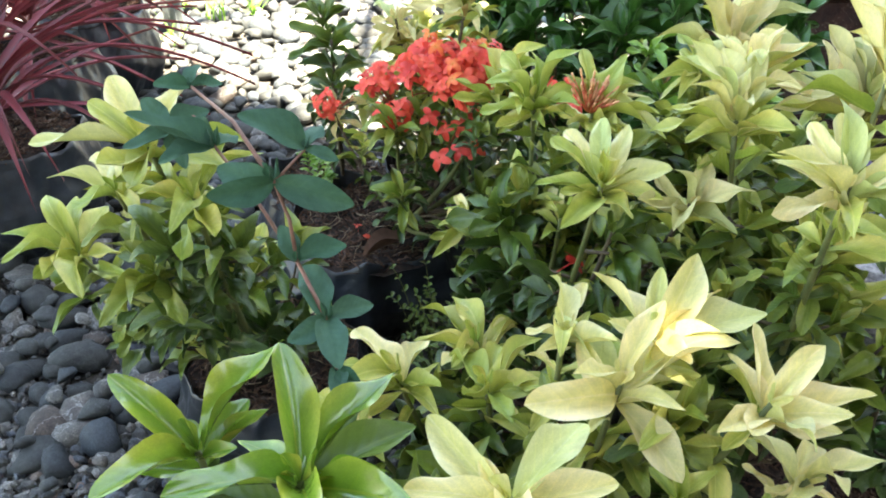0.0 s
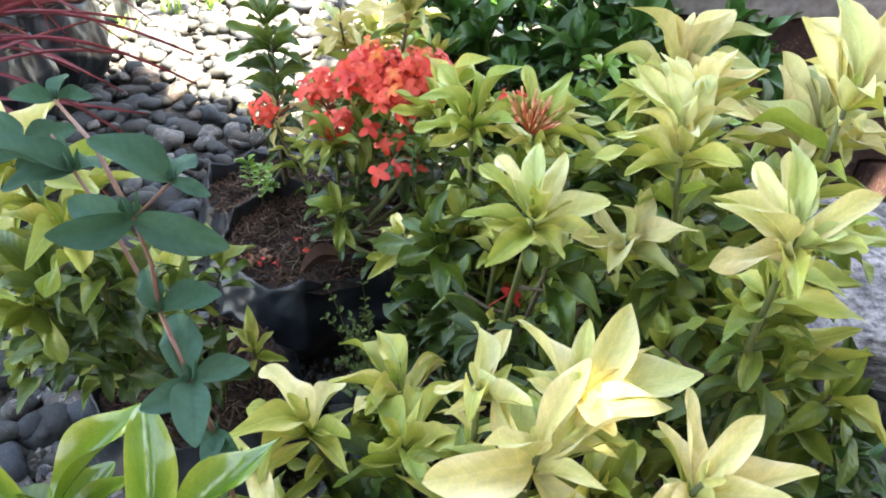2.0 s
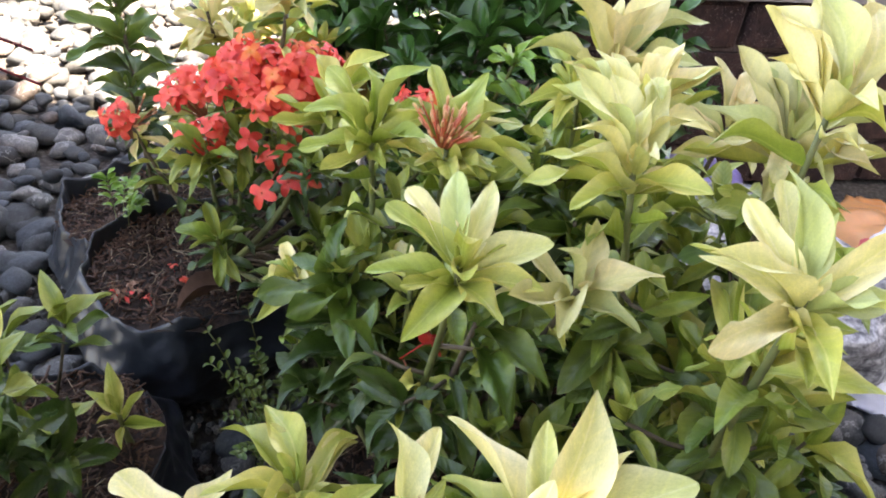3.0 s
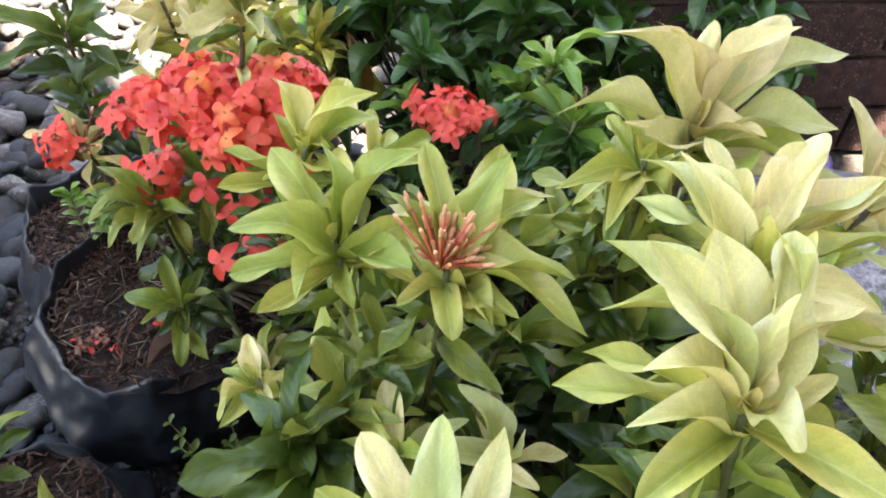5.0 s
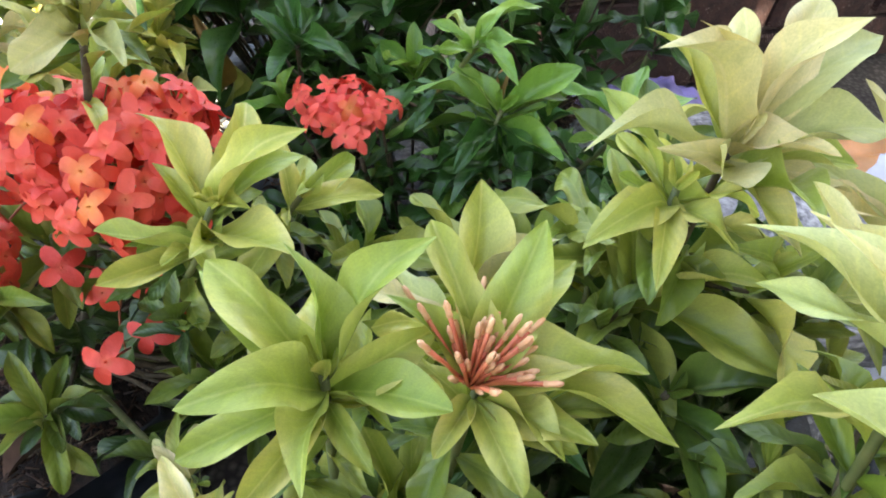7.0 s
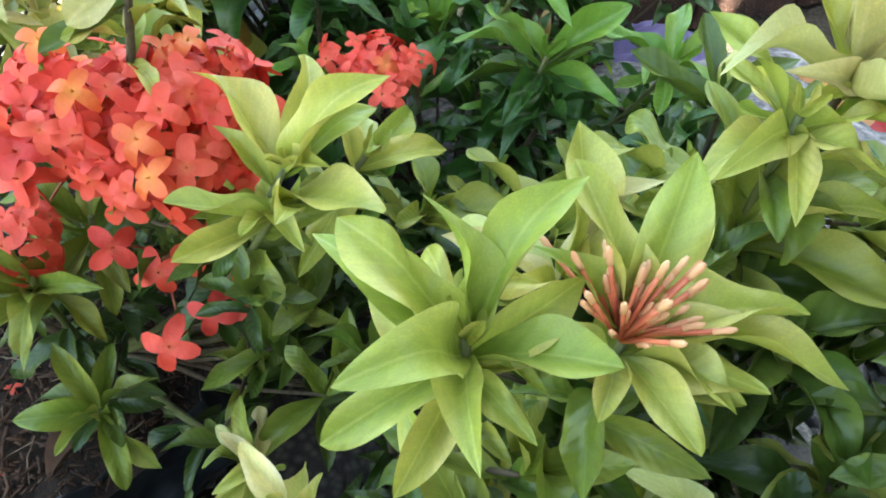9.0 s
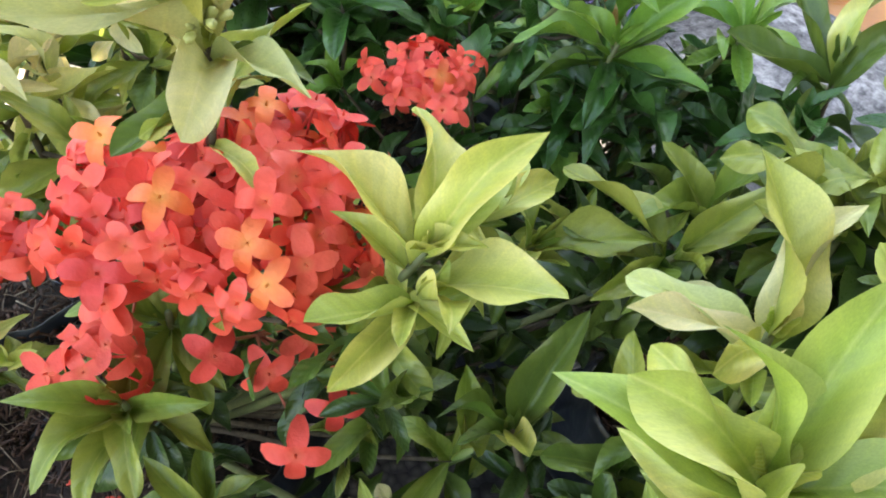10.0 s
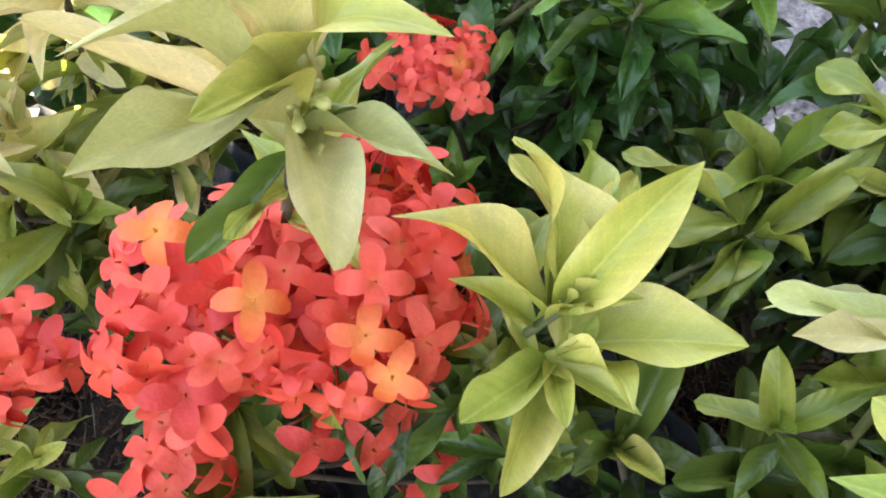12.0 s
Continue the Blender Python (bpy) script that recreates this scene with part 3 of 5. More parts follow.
def bush(key, kinds, centre, spread, count, size, seed):
    """Many leafy twigs filling the body of a plant."""
    rnd = random.Random(seed)
    base = BASES[key]
    for _ in range(count):
        a, r = rnd.uniform(0, 6.28), math.sqrt(rnd.random())
        at = Vector(centre) + Vector((spread[0] * r * math.cos(a), spread[1] * r * math.sin(a), spread[2] * rnd.uniform(-1, 1) * (1 - 0.4 * r * r)))
        root = base.lerp(at, 0.55) + Vector((0, 0, -0.01))
        loose_twig(key, bend(base, base.lerp(root, 0.5) + Vector((0, 0, 0.02)), root, 4), 0.0028, 0.0017)
        whorl(key, rnd.choice(kinds), at, root, size * rnd.uniform(0.8, 1.15), 9)


def floret_mesh(material, seed, cup):
    """Four rounded petals on a thin tube, one unit across."""
    rnd = random.Random(seed)
    bm = bmesh.new()
    for k in range(4):
        a = math.pi / 2 * k + rnd.uniform(-0.12, 0.12)
        rows = []
        drop = rnd.uniform(-0.42, 0.10)
        for i in range(6):
            t = i / 5
            w = 0.040 + 0.118 * math.sin(math.pi * (0.10 + 0.80 * t)) ** 0.8 if i < 5 else 0.052
            r = 0.02 + 0.48 * t
            row = []
            for j in (-1, 0, 1):
                y = j * w
                z = cup * math.sin(math.pi * t * 0.8) + drop * t * t + 0.045 * abs(j) * math.sin(math.pi * t)
                row.append(bm.verts.new((r * math.cos(a) - y * math.sin(a), r * math.sin(a) + y * math.cos(a), z)))
            rows.append(row)
        for p, q in zip(rows, rows[1:]):
            for j in (0, 1):
                bm.faces.new((p[j], q[j], q[j + 1], p[j + 1]))
    tube(bm, [Vector((0, 0, 0.0)), Vector((0.02, 0, -0.5)), Vector((0.05, 0.02, -1.0))], 0.03, 0.022, 5)
    tube(bm, [Vector((0, 0, 0.0)), Vector((0.01, 0.01, 0.12))], 0.022, 0.012, 5)
    me = bpy.data.meshes.new("floret")
    bm.to_mesh(me)
    bm.free()
    me.materials.append(material)
    me.polygons.foreach_set("use_smooth", [True] * len(me.polygons))
    return me


FLORETS = [floret_mesh(RED, i, c) for i, c in enumerate((0.02, 0.05, -0.03, 0.08, 0.12, -0.06, 0.0))]
ORANGES = [floret_mesh(ORANGE, 9 + i, c) for i, c in enumerate((0.03, 0.06))]


def flower_head(key, at, foot, spread, count, axis, seed, size=0.026, orange=0.08, squash=0.75, reach=0.95, oranges=()):
    """A domed head of florets; foot is where its stalks meet."""
    ob, at, foot, axis = PLANTS[key], Vector(at), Vector(foot), Vector(axis).normalized()
    rnd = random.Random(seed)
    head = new("flower_head")
    head.parent = ob
    head.location = at - ob.location
    head["label"] = "domed head of red-orange florets"
    stalks = bmesh.new()
    turn = aim(axis.orthogonal(), axis)
    bright = [Vector(v) for v in oranges]
    for i in range(count):
        # even spread over the dome
        u = (i + 0.5) / count
        c = 1 - u * reach
        a = i * 2.39996 + rnd.uniform(-0.25, 0.25)
        s = math.sqrt(max(0, 1 - c * c))
        d = turn.to_3x3() @ Vector((s * math.cos(a), s * math.sin(a), c))
        p = at + turn.to_3x3() @ Vector((s * math.cos(a) * spread, s * math.sin(a) * spread, c * spread * squash)) * rnd.uniform(0.66, 1.12)
        face = (d * 0.75 + axis * 0.35 + Vector((rnd.uniform(-0.6, 0.6), rnd.uniform(-0.7, 0.4), rnd.uniform(-0.5, 0.5)))).normalized()
        k = size * rnd.uniform(0.85, 1.12)
        m = Matrix.Translation(p) @ aim(face.orthogonal(), face) @ Matrix.Rotation(rnd.uniform(0, 6.28), 4, "Z") @ Matrix.Scale(k, 4)
        isorange = rnd.random() < orange
        if i >= count - len(bright):
            isorange, p = True, bright[count - 1 - i].lerp(at, 0.1)
            face = ((p - at).normalized() + Vector((rnd.uniform(-0.6, 0.6), -0.4 + rnd.uniform(-0.5, 0.5), 0.7))).normalized()
            m = Matrix.Translation(p) @ aim(face.orthogonal(), face) @ Matrix.Rotation(rnd.uniform(0, 6.28), 4, "Z") @ Matrix.Scale(size * 0.95, 4)
        place("floret", rnd.choice(ORANGES if isorange else FLORETS), head, m, "orange-yellow floret" if isorange else "")
        end = p - face * k * 0.95
        tube(stalks, bend(foot, foot.lerp(end, 0.6) + axis * 0.006, end, 3), 0.0009, 0.0006, 4)
    part("flower_stem", stalks, PEDICEL, head)
    return head


def floret_spray(key, spots, foot, seed, size=0.0255):
    """A few florets hanging apart on thin stalks."""
    ob, foot = PLANTS[key], Vector(foot)
    rnd = random.Random(seed)
    head = new("flower_head")
    head.parent = ob
    head.location = foot - ob.location
    head["label"] = "loose spray of a few red florets"
    stalks = bmesh.new()
    for p in map(Vector, spots):
        face = Vector((rnd.uniform(-0.3, 0.3), -0.75 + rnd.uniform(-0.2, 0.2), 0.65)).normalized()
        m = Matrix.Translation(p) @ aim(face.orthogonal(), face) @ Matrix.Rotation(rnd.uniform(0, 6.28), 4, "Z") @ Matrix.Scale(size * rnd.uniform(0.92, 1.1), 4)
        place("floret", rnd.choice(FLORETS), head, m)
        tube(stalks, bend(foot, foot.lerp(p, 0.6) + Vector((0, 0, 0.006)), p - face * size, 4), 0.0010, 0.0006, 4)
    part("flower_stem", stalks, PEDICEL, head)


def bud_cluster(key, at, axis, count, length, seed, tip_mat=BUD_TIP, tube_mat=BUD_TUBE, fat=0.0021):
    ob, at, axis = PLANTS[key], Vector(at), Vector(axis).normalized()
    rnd = random.Random(seed)
    head = new("bud_cluster")
    head.parent = ob
    head.location = at - ob.location
    head["label"] = "cluster of slender unopened buds"
    for i in range(count):
        u = (i + 0.5) / count
        a = i * 2.39996
        d = (axis * (1.15 - u * 0.55) + (aim(axis.orthogonal(), axis).to_3x3() @ Vector((math.cos(a), math.sin(a), 0))) * u ** 0.5 * 0.85).normalized()
        l = length * rnd.uniform(0.42, 1.12)
        bm = bmesh.new()
        p0 = at + d * length * 0.12
        d = (d + Vector((rnd.gauss(0, 0.14), rnd.gauss(0, 0.14), rnd.gauss(0, 0.08)))).normalized()
        p1 = at + d * l
        tube(bm, [p0, p0.lerp(p1, 0.5) + Vector((0, 0, 0.001)), p1], 0.0006, 0.0008, 5)
        tube(bm, [p1 - d * 0.0005, p1 + d * 0.0016, p1 + d * 0.0040, p1 + d * 0.0058], 0.0011, 0.0011, 6, 1)
        bm.verts.ensure_lookup_table()
        for v in bm.verts[-12:-6]:
            v.co += (v.co - (p1 + d * 0.0040)) * (fat / 0.0011 - 1)
        for v in bm.verts[-6:]:
            v.co += (v.co - (p1 + d * 0.0058)) * -0.5
        for v in bm.verts[-18:-12]:
            v.co += (v.co - (p1 + d * 0.0016)) * (fat / 0.0013 - 1)
        part("bud", bm, [tube_mat, tip_mat], head)
    return head


# ---- ground, wall ----
bm = bmesh.new()
# fine near the bed, coarse out to the horizon
edges = [-400, -60, -12, -4, -2] + [-1.6 + 0.1 * i for i in range(33)] + [2, 4, 12, 60, 400]
grid = [[bm.verts.new((x, y + 0.8, 0.006 * noise.noise(Vector((x * 3, y * 3, 0))) - 0.004)) for x in edges] for y in edges]
for i in range(len(edges) - 1):
    for j in range(len(edges) - 1):
        bm.faces.new((grid[i][j], grid[i][j + 1], grid[i + 1][j + 1], grid[i + 1][j]))
ground = tagged(obj("ground", bm, GROUND), "gritty grey garden ground strewn with pebbles", "ground", kind="structure")


def brick_wall(x0, x1, y, top, course, length, depth):
    bm = bmesh.new()
    bmesh.ops.create_cube(bm, size=1, matrix=Matrix.Translation(((x0 + x1) / 2, y + depth / 2 + 0.008, top / 2)) @ Matrix.Diagonal((x1 - x0, depth - 0.008, top, 1)))
    for f in list(bm.faces):
        if f.normal.y < -0.5:
            bmesh.ops.subdivide_edges(bm, edges=f.edges, cuts=6, use_grid_fill=True)
    wall = tagged(obj("wall_back", bm, MORTAR, smooth=False), "low wall of dark red brick with pale mortar", "wall", kind="structure")
    shapes = []
    for k in range(4):
        rnd = random.Random(k)
        bm = bmesh.new()
        bmesh.ops.create_cube(bm, size=1)
        bmesh.ops.bevel(bm, geom=bm.edges[:], offset=0.05, segments=1, affect="EDGES")
        for v in bm.verts:
            v.co += Vector((rnd.uniform(-1, 1), rnd.uniform(-1, 1), rnd.uniform(-1, 1))) * 0.018
        me = bpy.data.meshes.new("brick")
        bm.to_mesh(me)
        bm.free()
        me.materials.append(BRICK)
        shapes.append(me)
    rnd = random.Random(3)
    z, row = 0.0, 0
    while z + course <= top + 0.001:
        x = x0 - (0.5 * length if row % 2 else 0)
        while x < x1:
            a, b = max(x, x0), min(x + length - 0.012, x1)
            if b - a > 0.03:
                m = Matrix.Translation(((a + b) / 2, y + depth / 2 + rnd.uniform(-0.006, 0.0), z + course / 2)) @ Matrix.Rotation(rnd.uniform(-0.012, 0.012), 4, "Y") @ Matrix.Diagonal((b - a, depth + 0.006, course - 0.010, 1))
                place("brick", rnd.choice(shapes), wall, m)
            x += length
        z += course
        row += 1
    bm = bmesh.new()
    n = 40
    for i in range(n + 1):
        for dy, dz in ((-0.02, 0.0), (-0.022, 0.06), (depth + 0.02, 0.062), (depth + 0.02, 0.0)):
            p = Vector((x0 - 0.02 + (x1 - x0 + 0.04) * i / n, y + dy, top + 0.002 + dz))
            bm.verts.new(p + Vector((0, 0.006 * noise.noise(p * 14), 0.005 * noise.noise(p * 17 + Vector((3, 1, 2))))))
    bm.verts.ensure_lookup_table()
    for i in range(n):
        for k in range(4):
            a, b = 4 * i + k, 4 * i + (k + 1) % 4
            bm.faces.new([bm.verts[q] for q in (a, b, b + 4, a + 4)])
    bm.faces.new([bm.verts[q] for q in (3, 2, 1, 0)])
    bm.faces.new([bm.verts[q] for q in (4 * n, 4 * n + 1, 4 * n + 2, 4 * n + 3)])
    obj("cap", bm, CAP, wall, "weathered concrete cap", smooth=False)
    return wall


brick_wall(0.40, 3.0, 1.2, 0.345, 0.0862, 0.235, 0.11)

# unseen plain walls added behind and beside the path to block low sky light
PLASTER = plain("grey_cement_render", (0.20, 0.19, 0.17), (0.30, 0.29, 0.26), 30, 0.92, 0.002, 0.5)
for name, mid, size in (("added_wall_south", (0.6, -2.2, 1.3), (5.8, 0.12, 2.6)), ("added_wall_east", (3.56, 0.6, 1.3), (0.12, 5.7, 2.6))):
    bm = bmesh.new()
    bmesh.ops.create_cube(bm, size=1, matrix=Matrix.Translation(mid) @ Matrix.Diagonal((*size, 1)))
    bmesh.ops.bevel(bm, geom=bm.edges[:], offset=0.01, segments=2, affect="EDGES")
    tagged(obj(name, bm, PLASTER, smooth=False), "unseen plain grey rendered wall added to block low sky light", "wall", kind="structure")

# ---- plants ----
pale_ixora = "ixora with cream-yellow and lime leaves in a black grow bag"
plant("main", "ixora_plant", "red-flowering ixora with lime leaves in a creased black bag", "plant", -0.056, 0.825, 0.122, 0.145, (-0.095, 0.83))
plant("slim", "ixora_plant", "slim green-leaved ixora in a black grow bag beside pebbles", "plant", -0.15, 0.95, 0.100, 0.14, (-0.175, 0.955))
plant("left", "ixora_plant", "low lime-leaved ixora in a black bag on pebbles", "plant", -0.19, 0.57, 0.096, 0.135, (-0.185, 0.578))
plant("front", "ixora_plant", pale_ixora, "plant", 0.07, 0.31, 0.095, 0.13, (0.07, 0.32))
plant("glossy", "ixora_plant", "ixora with broad glossy bright green leaves in a black bag", "plant", -0.11, 0.27, 0.080, 0.13, (-0.115, 0.29))
plant("buds", "ixora_plant", "lime-leaved ixora with a cluster of unopened salmon buds", "plant", 0.09, 0.54, 0.095, 0.13, (0.09, 0.545))
plant("right", "ixora_plant", pale_ixora, "plant", 0.27, 0.42, 0.090, 0.12, (0.27, 0.425))
plant("right2", "ixora_plant", "tall dull-cream ixora in a black grow bag beside a rock", "plant", 0.27, 0.62, 0.085, 0.12, (0.265, 0.625))
plant("green1", "ixora_plant", "dark green ixora with one red flower head", "plant", 0.24, 0.86, 0.090, 0.12, (0.23, 0.86))
plant("green2", "ixora_plant", "dense dark green ixora in front of a brick wall", "plant", 0.20, 1.06, 0.090, 0.12, (0.20, 1.07))
plant("green3", "ixora_plant", "dense dark green ixora in front of a brick wall", "plant", 0.47, 1.04, 0.085, 0.12, (0.47, 1.06))
plant("rear", "ixora_plant", "dull-cream ixora behind the red flowers", "plant", -0.01, 1.0, 0.090, 0.12, (0.0, 1.02))
plant("nearright", "ixora_plant", "young dark green ixora growing beside a grey rock", "plant", 0.40, 0.42, 0.070, 0.10, (0.41, 0.42))
plant("seedling", "seedling", "small lime seedling in potting soil", "seedling", -0.119, 0.575, None, 0.14, group="weeds")
plant("weed", "spurge_weed", "blue-green spurge weed with reddish stems", "weed", -0.05, 0.265, None, 0.30, (-0.05, 0.265), group="weeds")
shoot("glossy", "gloss", (-0.117, 0.224, 0.387), [(156, 36, 57, 0.27), (64, 10, 75, 0.28), (71, -10, 45, 0.28), (-116, 28, 63, 0.28), (-14, 21, 25, 0.28)])
shoot("glossy", "gloss", (-0.058, 0.189, 0.409), [(106, 13, 75, 0.26), (58, 3, 75, 0.22), (20, 14, 55, 0.28, "green"), (-150, 26, 59, 0.26), (-30, 21, 63, 0.28), (-68, 33, 53, 0.28)])
shoot("front", "pale", (0.095, 0.254, 0.402), [(-154, 11, 60, 0.36), (121, 6, 56, 0.30), (51, 34, 50, 0.26), (12, 13, 66, 0.42), (-2, -4, 38, 0.36), (-161, 28, 33, 0.36), (-62, -25, 55, 0.36, "dusty"), (16, -19, 58, 0.32, "lime"), (90, -10, 45, 0.3, "lime")])
shoot("front", "pale", (0.118, 0.276, 0.412), [(116, 5, 60, 0.26), (56, 26, 58, 0.32), (8, 10, 60, 0.34), (28, 23, 45, 0.3), (162, 12, 28, 0.32), (121, -23, 58, 0.30, "lime"), (-80, 20, 34, 0.32), (80, 40, 40, 0.26)])
shoot("front", "pale", (0.162, 0.232, 0.409), [(87, 23, 44, 0.24), (116, 14, 32, 0.32), (38, 18, 45, 0.3), (7, -1, 55, 0.24), (-16, 5, 36, 0.36), (-131, 0, 25, 0.5), (1, -27, 46, 0.3), (100, -22, 50, 0.28, "lime"), (-148, -24, 34, 0.3, "lime"), (-80, 10, 34, 0.32)])
shoot("front", "pale", (0.030, 0.166, 0.427), [(124, -6, 60, 0.28), (51, -8, 60, 0.32), (166, -10, 45, 0.28), (10, -1, 45, 0.28), (-89, 31, 43, 0.28), (-121, 30, 45, 0.28)])
shoot("front", "lime", (-0.029, 0.350, 0.313), [(126, 1, 60, 0.36, "pale"), (68, -11, 60, 0.28, "pale"), (-148, 16, 55, 0.28), (-43, 24, 47, 0.28), (-113, 0, 51, 0.28), (-53, 2, 51, 0.28), (152, -14, 50, 0.28)])
shoot("front", "lime", (0.028, 0.381, 0.316), [(107, -2, 60, 0.26), (136, -2, 60, 0.29), (50, -23, 60, 0.28, "pale"), (-124, 16, 48, 0.28, "pale"), (-164, 16, 49, 0.28), (-116, 16, 45, 0.28), (-75, 14, 45, 0.28), (50, -20, 60, 0.28)])
shoot("front", "pale", (0.070, 0.288, 0.407), [(92, 2, 50, 0.23), (66, -1, 50, 0.23), (50, -8, 30, 0.28, "lime"), (-156, 18, 26, 0.28), (-54, 28, 40, 0.28), (-103, 20, 37, 0.28, "lime")])
shoot("front", "pale", (0.211, 0.250, 0.328), [(95, -19, 40, 0.28), (68, -19, 55, 0.28), (3, 19, 43, 0.28), (123, 1, 55, 0.28), (-91, 41, 40, 0.28), (-138, 16, 41, 0.28)])
shoot("front", "lime", (-0.062, 0.321, 0.311), [(125, -29, 55, 0.28), (39, -13, 32, 0.28, "pale"), (-120, 26, 43, 0.28), (-61, 5, 45, 0.32, "pale")])
shoot("front", "lime", (0.031, 0.318, 0.335), [(119, -19, 55, 0.28), (69, -15, 55, 0.28), (43, 8, 55, 0.28), (-119, 34, 39, 0.28), (-72, 13, 43, 0.28), (-17, 13, 48, 0.28)])
shoot("front", "lime", (0.125, 0.252, 0.378), [(51, -16, 55, 0.28), (81, -29, 55, 0.28), (-58, 38, 26, 0.28), (-131, 15, 42, 0.28)])
shoot("left", "lime", (-0.166, 0.365, 0.483), [(126, 22, 65, 0.28, "pale"), (-160, 11, 61, 0.25, "pale"), (156, 28, 45, 0.28), (95, 15, 50, 0.28, "pale"), (74, 24, 50, 0.28, "pale"), (26, -9, 57, 0.28), (-100, 15, 49, 0.28), (-24, -3, 55, 0.28), (-82, 0, 48, 0.28)])
shoot("left", "lime", (-0.144, 0.355, 0.454), [(-90, 2, 42, 0.28), (34, 18, 51, 0.28), (131, 6, 55, 0.28), (81, 12, 55, 0.28), (-58, -6, 42, 0.28), (173, 3, 34, 0.28)])
shoot("left", "lime", (-0.296, 0.464, 0.343), [(127, 27, 60, 0.29), (-172, 23, 52, 0.28), (83, 6, 60, 0.28), (-124, 19, 55, 0.28), (-90, 8, 46, 0.28), (1, -6, 44, 0.28), (107, 17, 60, 0.28), (-62, -9, 59, 0.28)])
shoot("left", "olive", (-0.167, 0.476, 0.298), [(-179, 11, 52, 0.28), (77, 32, 60, 0.28, "lime"), (-2, -2, 53, 0.28), (-117, -37, 58, 0.44), (-134, -23, 68, 0.28), (106, 33, 60, 0.28, "lime"), (137, 17, 60, 0.28), (-51, -4, 48, 0.28), (159, 22, 44, 0.28, "lime")])
shoot("left", "lime", (-0.220, 0.414, 0.426), [(-171, 18, 43, 0.25, "pale"), (126, 9, 50, 0.28, "pale"), (93, 5, 50, 0.28, "pale"), (-3, -1, 34, 0.28), (-104, 12, 40, 0.28), (-47, -10, 39, 0.28)])
shoot("left", "olive", (-0.198, 0.392, 0.374), [(165, 25, 40, 0.28), (118, 19, 55, 0.28), (87, 2, 55, 0.28), (-117, -13, 53, 0.28), (-52, -23, 49, 0.28), (-90, 5, 43, 0.28), (-16, -5, 34, 0.28)])
shoot("buds", "lime", (0.108, 0.397, 0.440), [(113, 18, 52, 0.27, "pale"), (84, 32, 50, 0.27, "pale"), (60, 28, 50, 0.26, "pale"), (8, 8, 47, 0.32, "pale"), (-67, -14, 36, 0.38), (-136, -22, 46, 0.36), (140, 24, 46, 0.28), (-113, 62, 34, 0.28), (-20, -8, 40, 0.3), (175, -4, 44, 0.3), (-100, 25, 30, 0.32)])
shoot("buds", "dusty", (0.168, 0.396, 0.424), [(-155, 18, 49, 0.28), (-170, 58, 32, 0.36), (62, 32, 40, 0.32), (-30, 28, 42, 0.28), (-121, 2, 42, 0.3), (-48, -12, 36, 0.3), (120, 10, 36, 0.28)])
shoot("right", "pale", (0.199, 0.430, 0.472), [(124, 22, 62, 0.34), (94, 38, 52, 0.38), (-179, 30, 42, 0.40), (139, 46, 58, 0.26), (143, -9, 50, 0.28, "lime"), (25, 20, 48, 0.30), (146, -25, 62, 0.26, "lime"), (2, -30, 44, 0.3, "lime"), (60, 36, 54, 0.28), (-107, 36, 36, 0.32), (-60, 8, 44, 0.3, "lime"), (-150, -12, 46, 0.28, "lime"), (50, 65, 36, 0.26)])
shoot("right", "pale", (0.223, 0.483, 0.480), [(117, 6, 56, 0.27), (87, 11, 56, 0.28), (46, 24, 56, 0.28), (15, 18, 56, 0.28), (133, 0, 46, 0.23), (80, -3, 56, 0.14), (43, 19, 56, 0.31), (18, 15, 56, 0.31), (-12, 17, 42, 0.28, "lime"), (-104, 27, 41, 0.28, "lime"), (51, -24, 30, 0.28), (-147, 11, 42, 0.28, "lime")])
shoot("right", "pale", (0.214, 0.313, 0.483), [(107, 29, 42, 0.26), (84, 38, 52, 0.20), (167, 22, 42, 0.26), (16, 19, 48, 0.28), (50, 45, 34, 0.28), (-105, -10, 28, 0.37), (72, 17, 59, 0.26), (-10, 4, 44, 0.28), (-160, -8, 48, 0.26, "dusty"), (-111, -6, 46, 0.26, "lime"), (-60, 20, 34, 0.28), (135, 4, 44, 0.24, "lime")])
shoot("right", "pale", (0.279, 0.411, 0.513), [(98, 25, 65, 0.25), (95, 14, 34, 0.28), (80, 40, 65, 0.28), (53, 37, 65, 0.28), (21, 34, 35, 0.28), (-109, 20, 46, 0.28), (100, 25, 65, 0.27), (88, 31, 50, 0.36), (93, 45, 65, 0.2), (42, 32, 65, 0.36), (14, 34, 38, 0.28), (-77, 21, 33, 0.28), (-94, -2, 51, 0.28, "lime"), (111, 17, 32, 0.28)])
shoot("right2", "dusty", (0.249, 0.588, 0.463), [(-176, 42, 74, 0.30), (150, 58, 54, 0.26), (178, 7, 67, 0.25), (-140, 20, 56, 0.30), (-15, 60, 60, 0.33), (-64, 22, 38, 0.30), (11, 20, 80, 0.30), (30, 42, 64, 0.32), (-22, -19, 61, 0.26), (-8, -15, 70, 0.26, "lime"), (105, 22, 58, 0.26, "lime"), (9, -24, 52, 0.30), (70, 50, 50, 0.26), (-75, -30, 50, 0.28, "lime")])
shoot("right2", "lime", (0.228, 0.586, 0.447), [(-168, -9, 47, 0.28), (107, 23, 50, 0.28), (-94, 5, 39, 0.28), (-129, -19, 45, 0.28), (111, 13, 32, 0.28), (-84, 25, 38, 0.28)])
